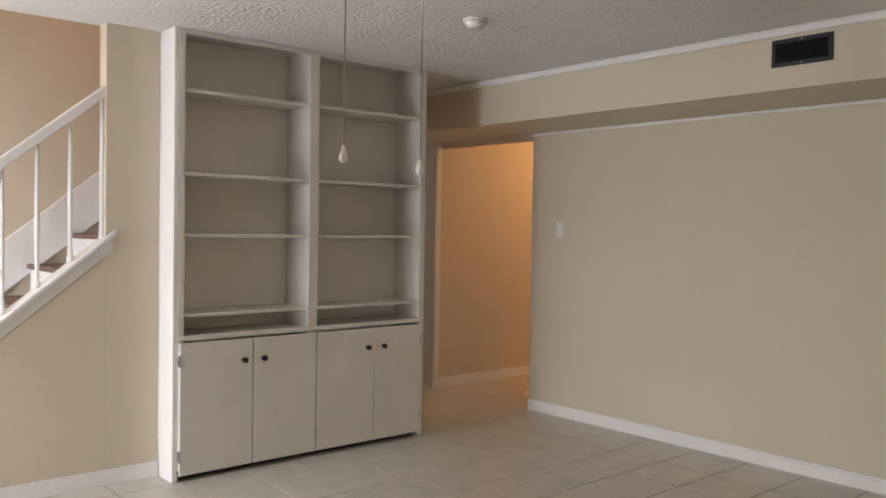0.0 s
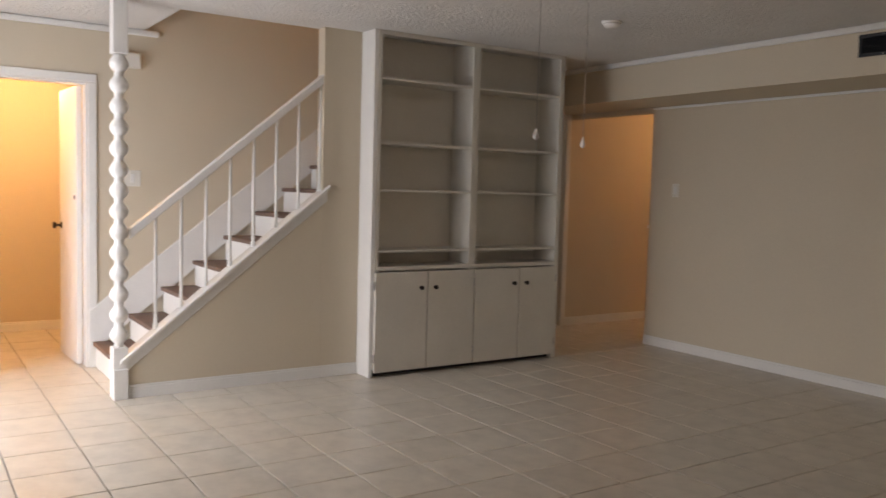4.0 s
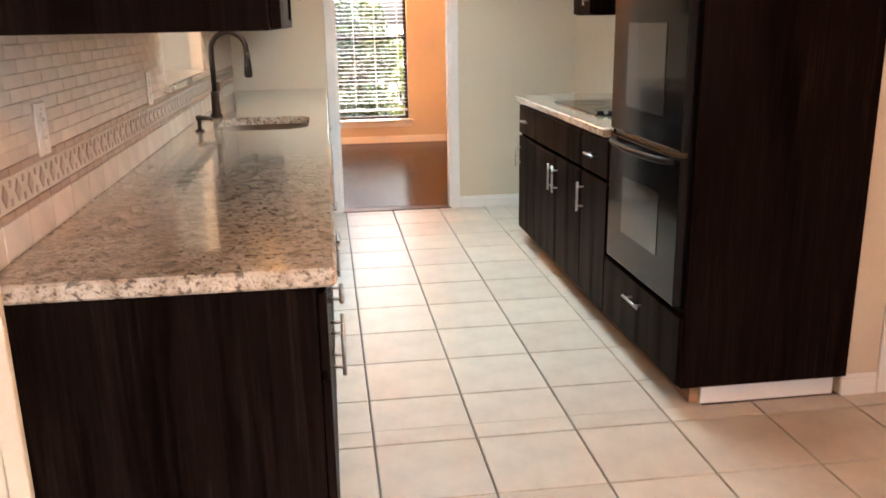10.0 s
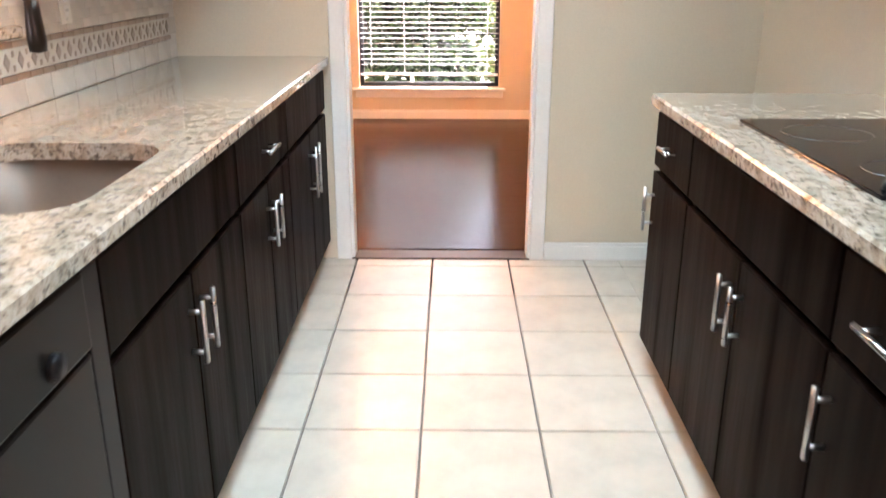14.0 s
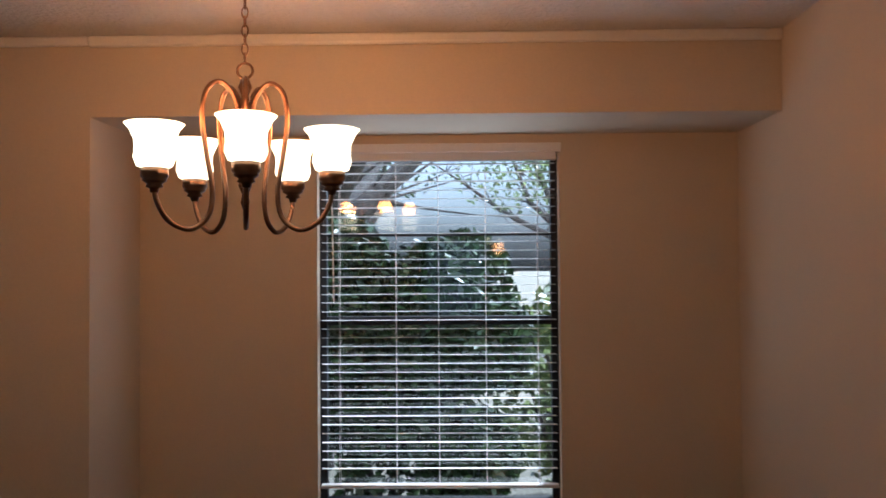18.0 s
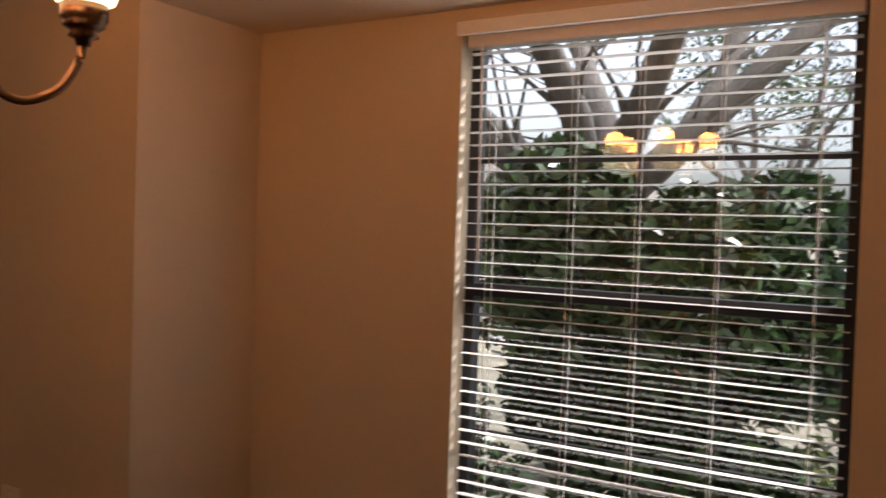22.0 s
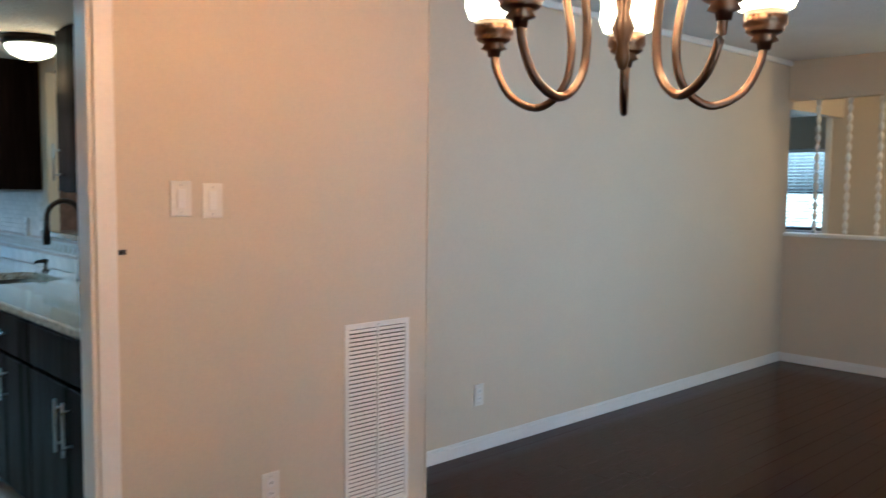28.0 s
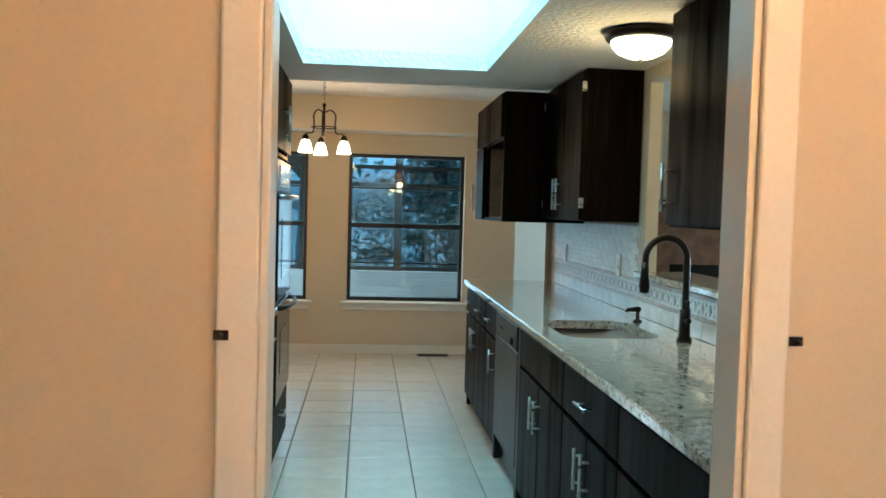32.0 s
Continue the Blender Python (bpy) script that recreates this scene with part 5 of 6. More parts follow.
window("window_1", "x", 0.40, 1.605, 0.27, 2.06, Y1, Y1 + 0.15, -1, (0.713, 1.63), (), "tall dark-framed sash window with white sill", meet=1.196)
bay_blinds = blinds("window_blinds", 0.41, 1.595, Y1 + 0.045, 0.366, 2.045, 0.0435, -3, "white slatted blinds lowered and open in the bay window", 0.031)
window("window_2", "x", -3.49, -1.88, 0.31, 2.0, YF, YF + 0.15, -1, (0.81, 1.645), (-2.47,), "wide dark-framed sash window with white sill", meet=1.22)
blinds("window_blinds", -3.48, -1.89, YF + 0.045, 0.34, 1.985, 0.0435, -17, "white slatted blinds lowered over the front window", 0.047)
window("window_3", "x", 0.44, 1.57, 0.51, 1.945, YN - 0.15, YN, 1, (0.88, 1.613), (), "dark-framed nook window onto the sunroom", meet=1.248)
window("window_4", "x", 1.96, 3.09, 0.51, 1.945, YN - 0.15, YN, 1, (0.88, 1.613), (2.525,), "dark-framed nook window onto the sunroom", meet=1.248)
window("window_5", "y", 2.0, 2.85, 0.91, 1.96, -9.15, -9.0, 1, (), (), "side room window with white sill", meet=1.4)
window("window_6", "x", -5.65, -3.85, 0.02, 2.0, YN - 0.15, YN, 1, (), (-4.75,), "tall glazed patio opening of the living room", sill=False)
sb = blinds("window_blinds", -0.415, 0.415, 0, 0.94, 1.95, 0.0435, -15, "white slatted blinds in the side room window")
sb.matrix_basis = pose(-9.03, 2.425, 1.95, 0, 0, 90)

part("valance", box(-0.6125, 0.6125, -0.067, -0.047, -0.01, 0.035, 0.004), SLAT, bay_blinds)

# front door beside a glazed sidelight
fd = tagged(new("door_1"), "cream front door with narrow glazed sidelight and dark knob", "door", kind="structure")
part("leaf", box(-5.94, -5.222, YF + 0.12, YF + 0.16, 0.008, 2.04, 0.003), TRIM, fd)
for x0, x1 in ((-6.17, -6.15), (-5.98, -5.945), (-5.22, -5.20)):
    part("jamb", box(x0, x1, YF + 0.09, YF + 0.17, 0.0, 2.059, 0.002), TRIM, fd)
for z0, z1 in ((0.0, 0.30), (1.82, 2.059)):
    part("rail", box(-6.149, -5.981, YF + 0.12, YF + 0.16, z0, z1, 0.003), TRIM, fd)
part("head", box(-5.944, -5.221, YF + 0.09, YF + 0.17, 2.042, 2.059, 0.002), TRIM, fd)
gp = part("pane", box(-6.149, -5.981, YF + 0.136, YF + 0.142, 0.301, 1.819), GLASS, fd)
gp.visible_shadow = False
part("door_handle", lathe([(0.0, 0.0), (0.028, 0.0), (0.028, -0.008), (0.011, -0.012), (0.011, -0.035), (0.027, -0.045), (0.024, -0.062), (0.0, -0.066)], 18, (-5.86, YF + 0.12, 1.197), axis="y"), BRONZE, fd, "dark round knob", True)
casing("trim_front_door", "x", -6.17, -5.20, YF, -1, 2.06, 0.028)


# spindles on the half walls


def spindle():
    prof, z, h = [(0.0, 1.076), (0.018, 1.076), (0.018, 1.107)], 1.107, 0.0775
    for i in range(13):
        prof += [(0.008, z + 0.004)] + [(0.009 + 0.012 * math.sin(math.pi * k / 6), z + 0.004 + (h - 0.006) * k / 6) for k in range(1, 6)] + [(0.008, z + h - 0.002)]
        z += h
    return prof + [(0.018, z), (0.018, 2.156), (0.0, 2.156)]


sp = None
for y in (4.171, 4.415, 4.65, 4.878, 6.545, 6.783, 7.02, 7.28):
    if sp is None:
        sp = tagged(part("spindle", lathe(spindle(), 14), TRIM, smooth=True), "white turned beaded spindle between half wall and header", "spindle", "entry screen spindles")
        sp.location = (XH - 0.06, y, 0)
    else:
        copy_thing(sp, pose(XH - 0.06, y, 0))

# ---- dining wall fittings ----
plate(pose(0.461, YD, 1.378), label="cream rocker switch plate beside the kitchen doorway")
plate(pose(0.348, YD, 1.371), label="cream rocker switch plate beside the kitchen doorway")
plate(pose(0.128, YD, 0.32), "outlet", "cream power outlet low on the wall", "outlet")
plate(pose(-1.455, YB, 0.31), "outlet", "cream power outlet on the long wall", "outlet")
plate(pose(-1.328, YF, 0.35, 0, 0, 180), "outlet", "cream power outlet under the front window wall", "outlet")
plate(pose(-1.137, YF, 0.33, 0, 0, 180), "outlet", "cream double power outlet on the front wall", "outlet", 0.115)
plate(pose(XL, 6.425, 0.912, 0, 0, -90), label="small cream plate in the entry", w=0.06, h=0.07)
plate(pose(XC + 0.008, 0.22, 1.15, 0, 0, -90), "outlet", "cream outlet on the tiled splashback", "outlet")
plate(pose(XC + 0.008, 1.42, 1.15, 0, 0, -90), "outlet", "cream outlet on the tiled splashback", "outlet")
plate(pose(XC + 0.008, 3.30, 1.18, 0, 0, -90), "outlet", "cream outlet on the tiled splashback", "outlet")
for x, out in ((0.657, 0.0), (1.619, 0.016)):
    hk = thing("hinge_stub", pose(x, YD + out, 1.21), "small dark metal hook stub beside the doorway", "hook")
    part("plate", box(-0.012, 0.012, 0, 0.004, -0.008, 0.008, 0.001), BRONZE, hk)
    part("pin", tube([(0, 0.002, 0), (0, 0.014, 0), (0.006, 0.018, 0)], 0.004, 8), BRONZE, hk)

# ---- outside ----
GZ = -0.30
tagged(part("ground", box(-400, 400, -400, 400, GZ - 0.5, GZ), GRASS), kind="structure")
tagged(part("road", box(-200, 200, 19.0, 26.0, GZ, GZ + 0.012), ASPHALT), kind="structure")
tagged(part("pavement", box(-200, 200, 16.8, 18.1, GZ, GZ + 0.05, 0.01), CONCRETE), kind="structure")
tagged(part("kerb", box(-200, 200, 18.8, 19.0, GZ, GZ + 0.14, 0.02), CONCRETE), kind="structure")
tagged(part("garden_path", box(-6.2, -4.4, 7.15, 16.8, GZ, GZ + 0.08, 0.01), CONCRETE), kind="structure")
tagged(part("driveway", box(-14.0, -9.0, 7.0, 18.9, GZ, GZ + 0.05, 0.01), CONCRETE), kind="structure")


def leaves(n, centre, spread, size, seed, shell=0.55):
    """A clump of many small pointed leaves in a lumpy volume."""
    rnd = random.Random(seed)
    verts, faces = [], []
    lumps = [(Vector((rnd.uniform(-0.7, 0.7), rnd.uniform(-0.7, 0.7), rnd.uniform(-0.6, 0.75))), rnd.uniform(0.28, 0.5)) for _ in range(18)]
    while len(faces) < n:
        c, r = rnd.choice(lumps)
        d = Vector((rnd.gauss(0, 1), rnd.gauss(0, 1), rnd.gauss(0, 1))).normalized()
        p = c + d * r * rnd.uniform(shell, 1.0) ** 0.5
        p = Vector((centre[0] + p.x * spread[0], centre[1] + p.y * spread[1], centre[2] + p.z * spread[2]))
        if p.z < GZ + 0.02:
            continue
        u = Vector((rnd.gauss(0, 1), rnd.gauss(0, 1), rnd.gauss(0, 0.7))).normalized()
        v = u.cross(Vector((rnd.gauss(0, 1), rnd.gauss(0, 1), rnd.gauss(0, 1)))).normalized()
        s = size * rnd.uniform(0.6, 1.3)
        k = len(verts)
        verts += [p - u * s, p + v * s * 0.42, p + u * s, p - v * s * 0.42]
        faces.append((k, k + 1, k + 2, k + 3))
    me = bpy.data.meshes.new("crown")
    me.from_pydata(verts, [], faces)
    return me


def leafy(parent, me, mat, name="crown"):
    me.materials.append(mat)
    ob = new(name, me)
    ob.parent = parent
    return ob


def bush(x, y, r, h, n, seed, mat, label, size=0.05):
    ob = thing("bush", pose(0, 0, 0), label, "bush")
    bm = bmesh.new()
    rnd = random.Random(seed)
    for k in range(7):
        a = rnd.uniform(0, math.tau)
        ring_sweep(bm, [(x + 0.1 * math.cos(a), y + 0.1 * math.sin(a), GZ), (x + 0.5 * r * math.cos(a), y + 0.5 * r * math.sin(a), GZ + h * 0.7)], [0.03, 0.01], 6)
    part("stems", bm, BARK, ob)
    leafy(ob, leaves(n, (x, y, GZ + h * 0.52), (r, r * 0.75, h * 0.52), size, seed), mat)
    return ob


bush(0.62, 9.45, 1.0, 1.95, 26000, 3, LEAF, "large dark green shrub outside the bay window", 0.05)
bush(2.0, 10.1, 0.95, 1.7, 4500, 7, LEAF2, "paler green shrub beside the bay window", 0.055)
bush(-0.75, 9.9, 0.55, 0.8, 1500, 8, LEAF, "small shrub at the edge of the lawn", 0.05)
bush(0.1, -8.6, 1.9, 2.7, 5000, 21, LEAF3, "dense dark hedge behind the sunroom", 0.09)
bush(3.6, 10.6, 1.2, 1.5, 2200, 9, LEAF2, "loose green shrub along the front", 0.07)


def tree(x, y, h, seed, label, limbs, leaf=None, n=0, lean=(0, 0)):
    rnd = random.Random(seed)
    ob = thing("tree", pose(x, y, GZ), label, "tree")
    fork = h * 0.30
    part("trunk", tube([(0, 0, -0.1), (0.02, 0.01, fork * 0.5), (lean[0] * fork, lean[1] * fork, fork)], [0.30, 0.23, 0.20], 12), BARK, ob, smooth=True)
    bm = bmesh.new()
    for k in range(limbs):
        a = k * math.tau / limbs + rnd.uniform(-0.4, 0.4)
        p = Vector((lean[0] * fork, lean[1] * fork, fork - rnd.uniform(0, 0.2)))
        d = Vector((math.cos(a), math.sin(a), rnd.uniform(0.5, 1.3))).normalized()
        pts, rad = [p.copy()], [0.125]
        for j in range(6):
            d = (d + Vector((rnd.gauss(0, 0.16), rnd.gauss(0, 0.16), 0.05))).normalized()
            p = p + d * h * 0.13
            pts.append(p.copy())
            rad.append(0.125 * (1 - (j + 1) / 6.6))
            for _ in range(3):
                e = (d + Vector((rnd.gauss(0, 0.6), rnd.gauss(0, 0.6), rnd.gauss(0.1, 0.4)))).normalized()
                q = p.copy()
                tw = [q.copy()]
                for _ in range(4):
                    e = (e + Vector((rnd.gauss(0, 0.2), rnd.gauss(0, 0.2), 0.03))).normalized()
                    q = q + e * h * 0.05
                    tw.append(q.copy())
                ring_sweep(bm, tw, [rad[-1] * 0.55 + 0.006, 0.016, 0.011, 0.007, 0.004], 5)
        ring_sweep(bm, pts, rad, 8)
    part("limbs", bm, BARK, ob, smooth=True)
    if leaf:
        leafy(ob, leaves(n, (0, 0, h * 0.72), (h * 0.42, h * 0.42, h * 0.34), 0.10, seed + 1), leaf)
    return ob


tree(-0.3, 11.2, 6.5, 5, "bare-branched grey tree on the front lawn", 8)
tree(-8.5, 15.0, 7.0, 11, "bare-branched leafy tree by the street", 6, LEAF2, 3500)
tree(4.6, 29.0, 8.0, 12, "leafy tree across the road", 6, LEAF2, 3500)
tree(-2.5, 31.0, 8.5, 13, "leafy tree across the road", 6, LEAF, 3500)
tree(2.6, -12.0, 8.0, 14, "leafy tree behind the sunroom", 6, LEAF, 5000)
tree(-0.4, -10.2, 7.0, 15, "dense dark tree behind the sunroom", 6, LEAF3, 6000)


def house(x, y, w, d, label, mat):
    ob = thing("house", pose(x, y, GZ), label, "house")
    part("wall", box(-w / 2, w / 2, -d / 2, d / 2, 0, 2.9), mat, ob)
    bm = bmesh.new()
    vs = [bm.verts.new(v) for v in ((-w / 2 - 0.5, -d / 2 - 0.5, 2.9), (w / 2 + 0.5, -d / 2 - 0.5, 2.9), (w / 2 + 0.5, d / 2 + 0.5, 2.9), (-w / 2 - 0.5, d / 2 + 0.5, 2.9), (-w / 2 + 2, 0, 5.2), (w / 2 - 2, 0, 5.2))]
    for q in ((0, 1, 5, 4), (2, 3, 4, 5), (1, 2, 5), (3, 0, 4), (3, 2, 1, 0)):
        bm.faces.new([vs[k] for k in q])
    part("roof", bm, ROOFING, ob)
    for k in range(4):
        u = -w / 2 + w * (k + 0.5) / 4
        if k == 2:
            part("door", box(u - 0.5, u + 0.5, -d / 2 - 0.05, -d / 2, 0, 2.1, 0.01), DARKWOOD, ob)
        else:
            win = part("window", box(u - 0.8, u + 0.8, -d / 2 - 0.06, -d / 2, 0.9, 2.2, 0.01), TRIM, ob)
            part("pane", box(u - 0.7, u + 0.7, -d / 2 - 0.07, -d / 2 - 0.061, 1.0, 2.1), BLACKGLASS, win)
    return ob


house(-16, 36, 16, 9, "brown brick house across the road", BRICK)
house(17, 38, 13, 9, "pale rendered house across the road", SHELF)
house(36, 36, 16, 9, "brown brick house across the road", BRICK)


def car(m, paint, label):
    ob = thing("car", m, label, "car")
    bm = bmesh.new()
    prof = [(-2.2, 0.35), (-2.25, 0.7), (-1.9, 0.85), (-1.0, 0.95), (-0.35, 1.42), (0.95, 1.45), (1.65, 1.0), (2.15, 0.95), (2.25, 0.6), (2.2, 0.35)]
    sides = []
    for s in (-1, 1):
        sides.append([bm.verts.new((x, s * (0.88 if z < 1.0 else 0.66), z)) for x, z in prof])
    for k in range(len(prof)):
        j = (k + 1) % len(prof)
        bm.faces.new((sides[0][k], sides[0][j], sides[1][j], sides[1][k]))
    bm.faces.new(list(reversed(sides[0])))
    bm.faces.new(sides[1])
    bmesh.ops.recalc_face_normals(bm, faces=bm.faces)
    bmesh.ops.bevel(bm, geom=list(bm.edges), offset=0.05, segments=2, affect="EDGES", profile=0.5)
    part("body", bm, paint, ob, smooth=False)
    for s in (-1, 1):
        part("side_window", box(-0.5, 1.2, s * 0.76 - 0.06, s * 0.76 + 0.06, 1.0, 1.33, 0.04), BLACKGLASS, ob)
    for x in (-1.4, 1.4):
        for s in (-1, 1):
            wh = part("wheel", lathe([(0.0, -0.1), (0.3, -0.1), (0.33, -0.06), (0.33, 0.06), (0.3, 0.1), (0.0, 0.1)], 22, (x, s * 0.82, 0.33), axis="y"), BLACK, ob)
            part("rim", lathe([(0.0, 0.105 * s), (0.2, 0.105 * s), (0.2, 0.09 * s), (0.0, 0.09 * s)], 16, (x, s * 0.82, 0.33), axis="y"), STEEL, wh)
    for s in (-1, 1):
        part("headlight", box(-2.27, -2.2, s * 0.62 - 0.15, s * 0.62 + 0.15, 0.6, 0.74, 0.02), PLATE, ob)
        part("tail_light", box(2.2, 2.28, s * 0.66 - 0.12, s * 0.66 + 0.12, 0.62, 0.78, 0.02), BRICK, ob)
    return ob


car(pose(-9.5, 20.3, GZ + 0.012), CARPAINT, "silver-blue car parked at the kerb")
car(pose(-3.6, 20.4, GZ + 0.012), WHITECAR, "white car parked at the kerb")
car(pose(-17, 20.2, GZ + 0.012), BLACK, "dark car parked at the kerb")
for x in (-3.75, -0.75):
    pc = thing("porch_post", pose(x, YF + 1.5, GZ), "brown brick porch post outside the front window", "post")
    part("shaft", box(-0.16, 0.16, -0.16, 0.16, 0, 2.9, 0.008), BRICK, pc)
tagged(part("porch_roof", box(-6.8, -0.5, YF + 0.18, YF + 1.75, 2.801, 2.93, 0.01), TRIM), kind="structure")
tagged(part("porch_beam", box(-6.8, -0.5, YF + 1.38, YF + 1.62, 2.6, 2.8, 0.01), TRIM), kind="structure")

# sunroom behind the nook windows
tagged(part("sunroom_floor", box(-6.4, 4.6, -5.3, YN - 0.151, GZ, -0.02), CONCRETE), kind="structure")
slab("ceiling_sunroom", -6.4, 4.6, -5.3, YN - 0.151, 2.25, 2.35)
sw = thing("sunroom_screen", pose(0, -5.1, 0), "blue-grey boarded sunroom wall with dark framed windows", "wall", kind="structure")
part("low_wall", box(-6.4, 4.6, -0.05, 0.05, GZ, 0.60, 0.004), SIDING, sw)
for i in range(9):
    part("board", box(-6.4, 4.6, 0.05, 0.062, GZ + 0.02 + i * 0.098, GZ + 0.112 + i * 0.098, 0.003), SIDING, sw)
for x in (-4.5, -2.7, -0.9, 0.98, 2.2, 3.6):
    part("post", box(x - 0.05, x + 0.05, -0.05, 0.05, 0.60, 2.25, 0.004), FRAME, sw)
for a, b in ((-4.45, -2.75), (-2.65, -0.95), (-0.85, 0.93), (1.03, 2.15), (2.25, 3.55)):
    pane = part("pane", box(a, b, -0.006, 0.006, 0.655, 2.25), TINTED, sw, "blue-grey tinted glass pane")
    pane.visible_shadow = False
for z in (0.63, 1.20, 1.72, 1.95):
    part("rail", box(-6.4, 4.6, -0.03, 0.03, z - 0.025, z + 0.025, 0.003), FRAME, sw)
sf = thing("sunroom_fan", pose(0.1, -3.7, 2.25), "dark ceiling fan in the sunroom", "ceiling fan")
part("motor", lathe([(0.0, -0.28), (0.09, -0.27), (0.10, -0.2), (0.03, -0.17), (0.03, 0.0), (0.0, 0.0)], 18), BRONZE, sf, smooth=True)
for k in range(4):
    bl = box(0.1, 0.6, -0.06, 0.06, -0.006, 0.006, 0.003)
    bmesh.ops.transform(bl, matrix=Matrix.Translation((0, 0, -0.22)) @ Matrix.Rotation(radians(35 + 90 * k), 4, "Z") @ Matrix.Rotation(0.2, 4, "X"), verts=bl.verts)
    part("blade", bl, DARKWOOD, sf)

# ---- splashback, floor tiles and boards, piece by piece ----
SY = -0.23
splash = tagged(part("splashback", box(0.0005, 0.003, SY, YK - 0.001, 0.918, 1.10), TILEGROUT), "cream tiled splashback with brown diamond border", "splashback", kind="structure")
splash.location.x = XC


def piece_mesh(name, dx, dy, dz, e, mat):
    """A low block with its outer (+x) or upper rim eased: 12 to 28 triangles."""
    bm = bmesh.new()
    bx(bm, -dx / 2, dx / 2, -dy / 2, dy / 2, -dz / 2, dz / 2)
    bmesh.ops.bevel(bm, geom=[ed for ed in bm.edges], offset=e, segments=1, affect="EDGES")
    me = bpy.data.meshes.new(name)
    bm.to_mesh(me)
    bm.free()
    me.materials.append(mat)
    return me


def put(name, me, parent, x, y, z):
    ob = new(name, me)
    ob.parent = parent
    ob.location = (x, y, z)
    return ob


big = piece_mesh("tile", 0.006, 0.150, 0.074, 0.0012, SPLASH)
for i in range(29):
    put("tile", big, splash, 0.005, SY + 0.0775 + i * 0.154, 0.957)
rail = piece_mesh("border_strip", 0.006, 0.073, 0.017, 0.001, BORDERTILE)
for z in (1.004, 1.091):
    for i in range(59):
        put("border_strip", rail, splash, 0.005, SY + 0.039 + i * 0.076, z)
band = tagged(part("border_band", box(0.003, 0.006, SY + 0.001, YK - 0.002, 1.014, 1.081), SPLASH, splash))
bm = bmesh.new()
vs = [bm.verts.new(v) for v in ((0, 0, -0.025), (0, 0.017, 0), (0, 0, 0.025), (0, -0.017, 0), (0.003, 0, -0.022), (0.003, 0.0145, 0), (0.003, 0, 0.022), (0.003, -0.0145, 0))]
for q in ((4, 5, 6, 7), (0, 1, 5, 4), (1, 2, 6, 5), (2, 3, 7, 6), (3, 0, 4, 7)):
    bm.faces.new([vs[k] for k in q])
dm = bpy.data.meshes.new("diamond")
bm.to_mesh(dm)
bm.free()
dm.materials.append(DIAMOND)
dot = piece_mesh("dot", 0.004, 0.011, 0.016, 0.001, DIAMOND)
for i in range(59):
    put("diamond", dm, splash, 0.0058, SY + 0.039 + i * 0.076, 1.0475)
    for s in (-1, 1):
        if i < 58:
            put("dot", dot, splash, 0.006, SY + 0.077 + i * 0.076, 1.0475 + s * 0.019)
upper = tagged(part("splashback_upper", box(0.0005, 0.003, SY, 1.79, 1.10, 1.38), TILEGROUT, splash))
upper2 = tagged(part("splashback_upper", box(0.0005, 0.003, 2.94, YK - 0.001, 1.10, 1.38), TILEGROUT, splash))
stick = piece_mesh("strip_tile", 0.005, 0.1183, 0.0288, 0.0006, SPLASHGREY)
for r in range(9):
    off = (0.0, 0.06, 0.03)[r % 3]
    for i in range(17):
        y = SY + 0.06 + off + i * 0.1195
        if y < 1.73:
            put("strip_tile", stick, splash, 0.005, y, 1.1155 + r * 0.0295)
    for i in range(12):
        y = 3.005 + off + i * 0.1195
        if y < YK - 0.06:
            put("strip_tile", stick, splash, 0.005, y, 1.1155 + r * 0.0295)

KITCHEN, LIVING = (0.348, 1.115, 0.41), (0.347, -3.95, -0.73)     # tile size and a joint crossing
ROOMS = [(XW, 4.2, YN, 0.86, KITCHEN), (0.5, 1.97, 0.86, YK, KITCHEN), (1.97, XK, 3.2, YK, KITCHEN), (XS, XW, YN, YW, LIVING), (XL, XS, YN, -0.64, LIVING), (XL, XS, 2.69, YW, LIVING), (XL, XE, YW, YB, LIVING), (XL, XH - 0.12, YB, YF, LIVING), (XH - 0.12, XH, YA, YE, LIVING), (-7.98, XL, -2.0, 0.3, LIVING), (-9.0, XL, 0.5, 4.4, LIVING)]
whole_tile = {}
rest_v, rest_f = [], []
count = 0
rnd = random.Random(2)
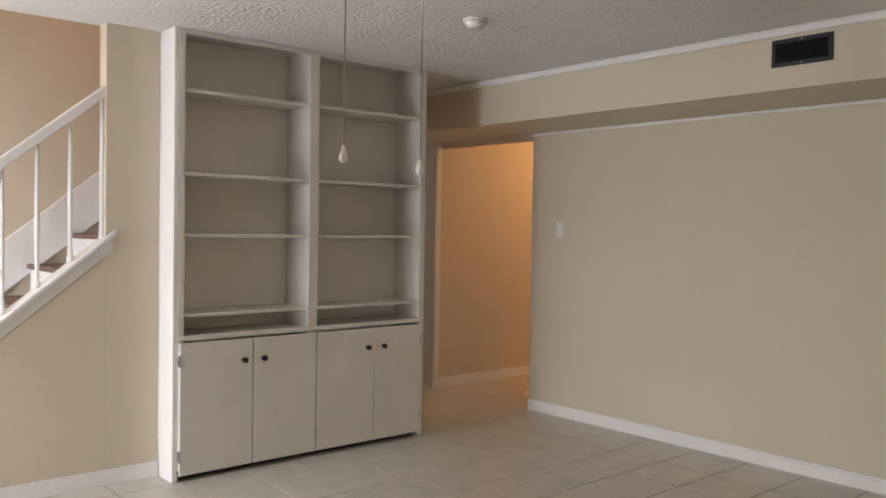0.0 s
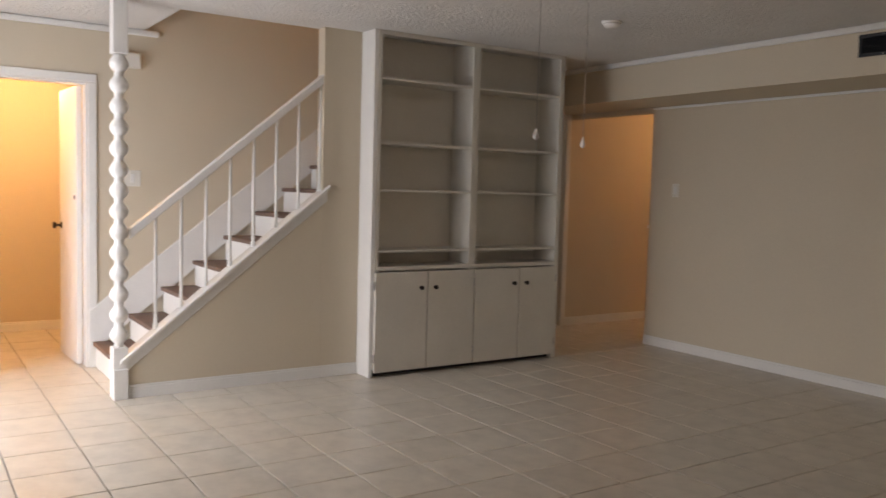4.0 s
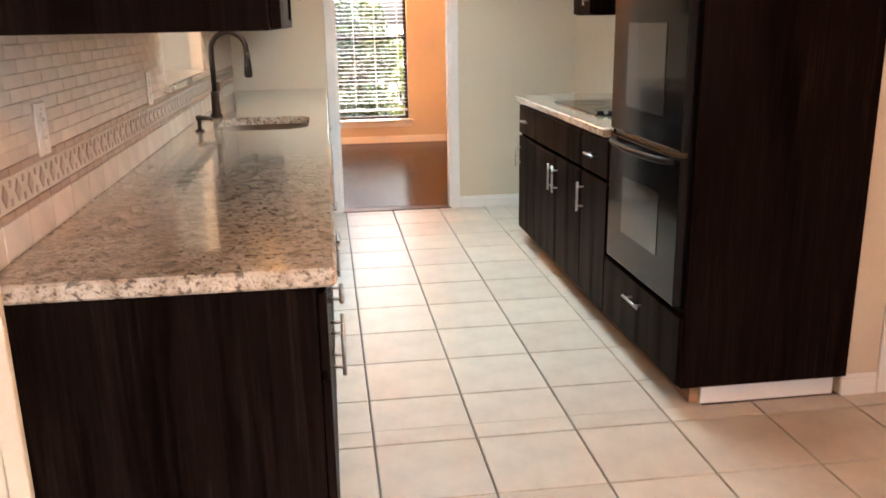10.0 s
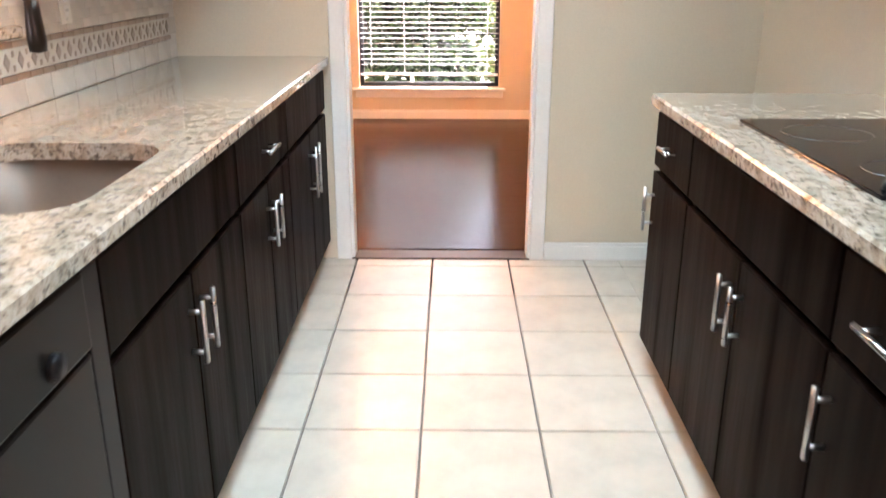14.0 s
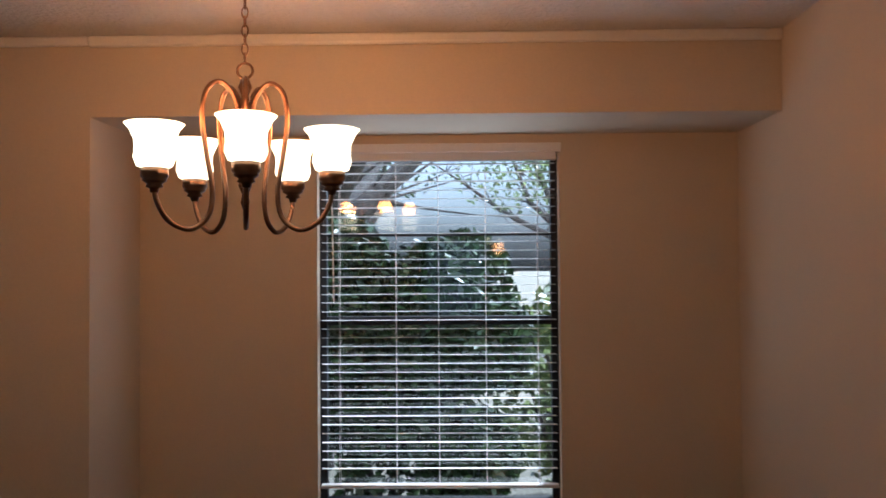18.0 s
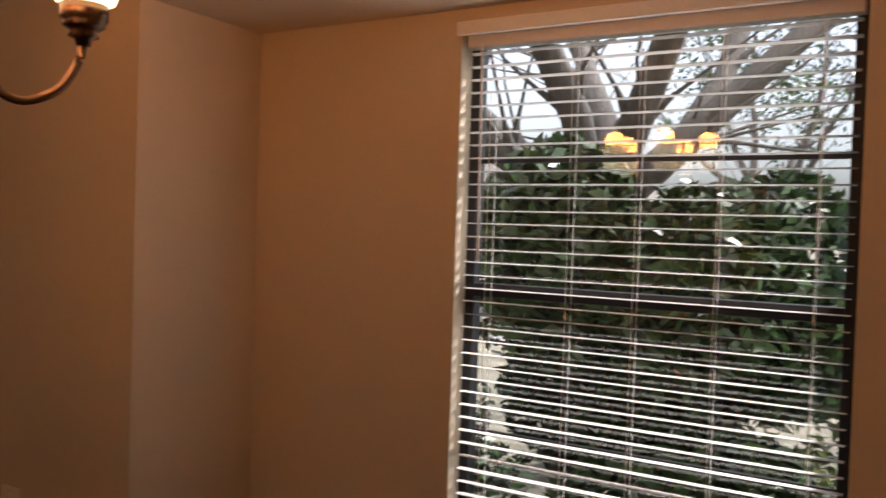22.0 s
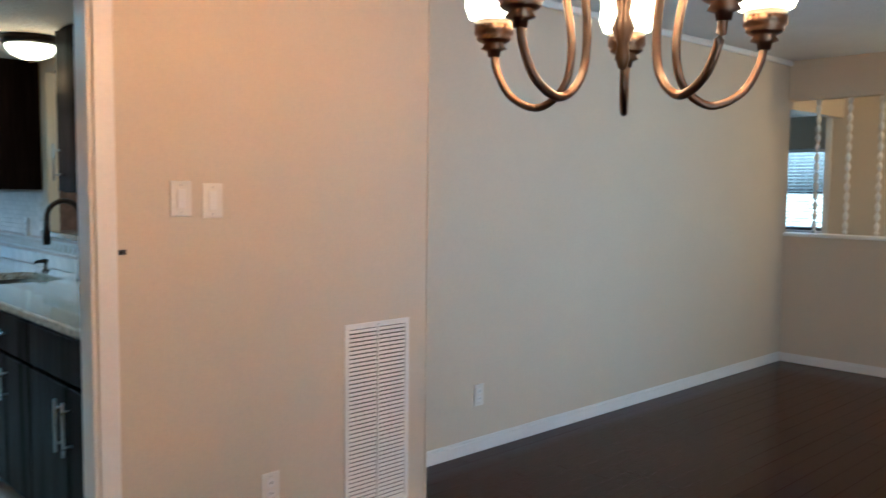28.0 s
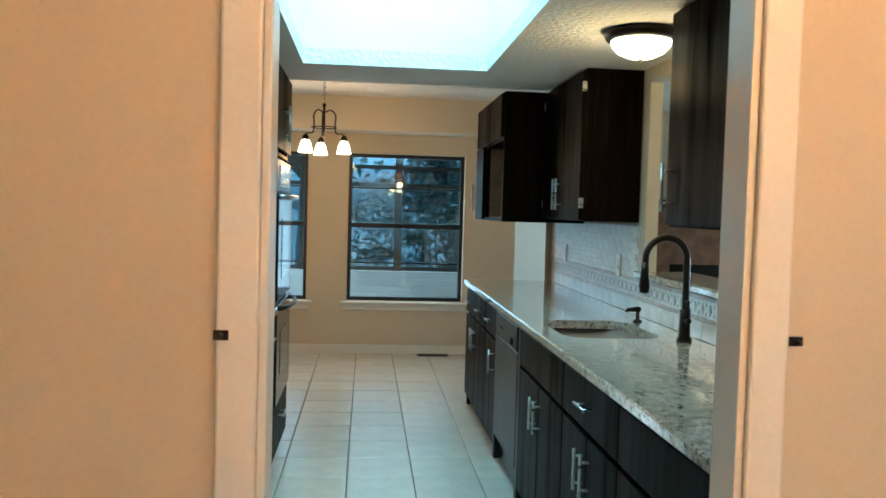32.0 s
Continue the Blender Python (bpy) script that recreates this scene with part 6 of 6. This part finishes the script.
for x0, x1, y0, y1, (S, TX, TY) in ROOMS:
    if S not in whole_tile:
        whole_tile[S] = piece_mesh("tile", S - 0.007, S - 0.007, 0.014, 0.0022, TILE)
    i0, i1 = math.floor((x0 - TX) / S), math.ceil((x1 - TX) / S)
    j0, j1 = math.floor((y0 - TY) / S), math.ceil((y1 - TY) / S)
    for i in range(i0, i1):
        for j in range(j0, j1):
            a0, a1 = max(x0, TX + i * S + 0.0035), min(x1, TX + (i + 1) * S - 0.0035)
            b0, b1 = max(y0, TY + j * S + 0.0035), min(y1, TY + (j + 1) * S - 0.0035)
            if a1 - a0 < 0.015 or b1 - b0 < 0.015:
                continue
            z = -0.0072 + rnd.uniform(-0.0006, 0.0004)
            whole = a1 - a0 > S - 0.0075 and b1 - b0 > S - 0.0075
            if -2.75 < (a0 + a1) / 2 < 3.2 and (b0 + b1) / 2 < 4.4 and count < 300:
                count += 1
                me = whole_tile[S] if whole else piece_mesh("tile", a1 - a0, b1 - b0, 0.014, 0.0022, TILE)
                put("tile", me, FLOOR, (a0 + a1) / 2, (b0 + b1) / 2, z)
            else:
                k, e = len(rest_v), 0.0022
                rest_v += [(a0, b0, -0.014), (a1, b0, -0.014), (a1, b1, -0.014), (a0, b1, -0.014), (a0, b0, z + 0.005), (a1, b0, z + 0.005), (a1, b1, z + 0.005), (a0, b1, z + 0.005), (a0 + e, b0 + e, z + 0.007), (a1 - e, b0 + e, z + 0.007), (a1 - e, b1 - e, z + 0.007), (a0 + e, b1 - e, z + 0.007)]
                for q in ((0, 1, 5, 4), (1, 2, 6, 5), (2, 3, 7, 6), (3, 0, 4, 7), (4, 5, 9, 8), (5, 6, 10, 9), (6, 7, 11, 10), (7, 4, 8, 11), (8, 9, 10, 11)):
                    rest_f.append(tuple(k + n for n in q))
me = bpy.data.meshes.new("far_tiles")
me.from_pydata(rest_v, [], rest_f)
me.materials.append(TILE)
ft = new("far_tiles", me)
ft.parent = FLOOR
tagged(ft, "beige porcelain tiles of the living room and entry", kind="stuff")

# floorboards run along x
BWD = 0.105
boards = {}
y = YB
rnd = random.Random(6)
while y < Y1 - 0.01:
    x_start = XH if y < YF else XJ
    x = x_start - rnd.uniform(0, 0.9)
    x_end = XR if y > YD - 0.01 else XP
    while x < x_end:
        ln = rnd.choice((0.9, 1.05, 1.2, 1.35))
        a, b = max(x, x_start), min(x + ln, x_end)
        w = min(BWD, Y1 - y)
        if b - a > 0.05:
            key = (round(b - a, 3), round(w, 3))
            if key not in boards:
                boards[key] = piece_mesh("floorboard", b - a - 0.0011, w - 0.0009, 0.014, 0.0007, PLANK)
            put("floorboard", boards[key], WOODFLOOR, (a + b) / 2, y + w / 2, -0.0072 + rnd.uniform(-0.0003, 0.0003))
        x += ln
    y += BWD
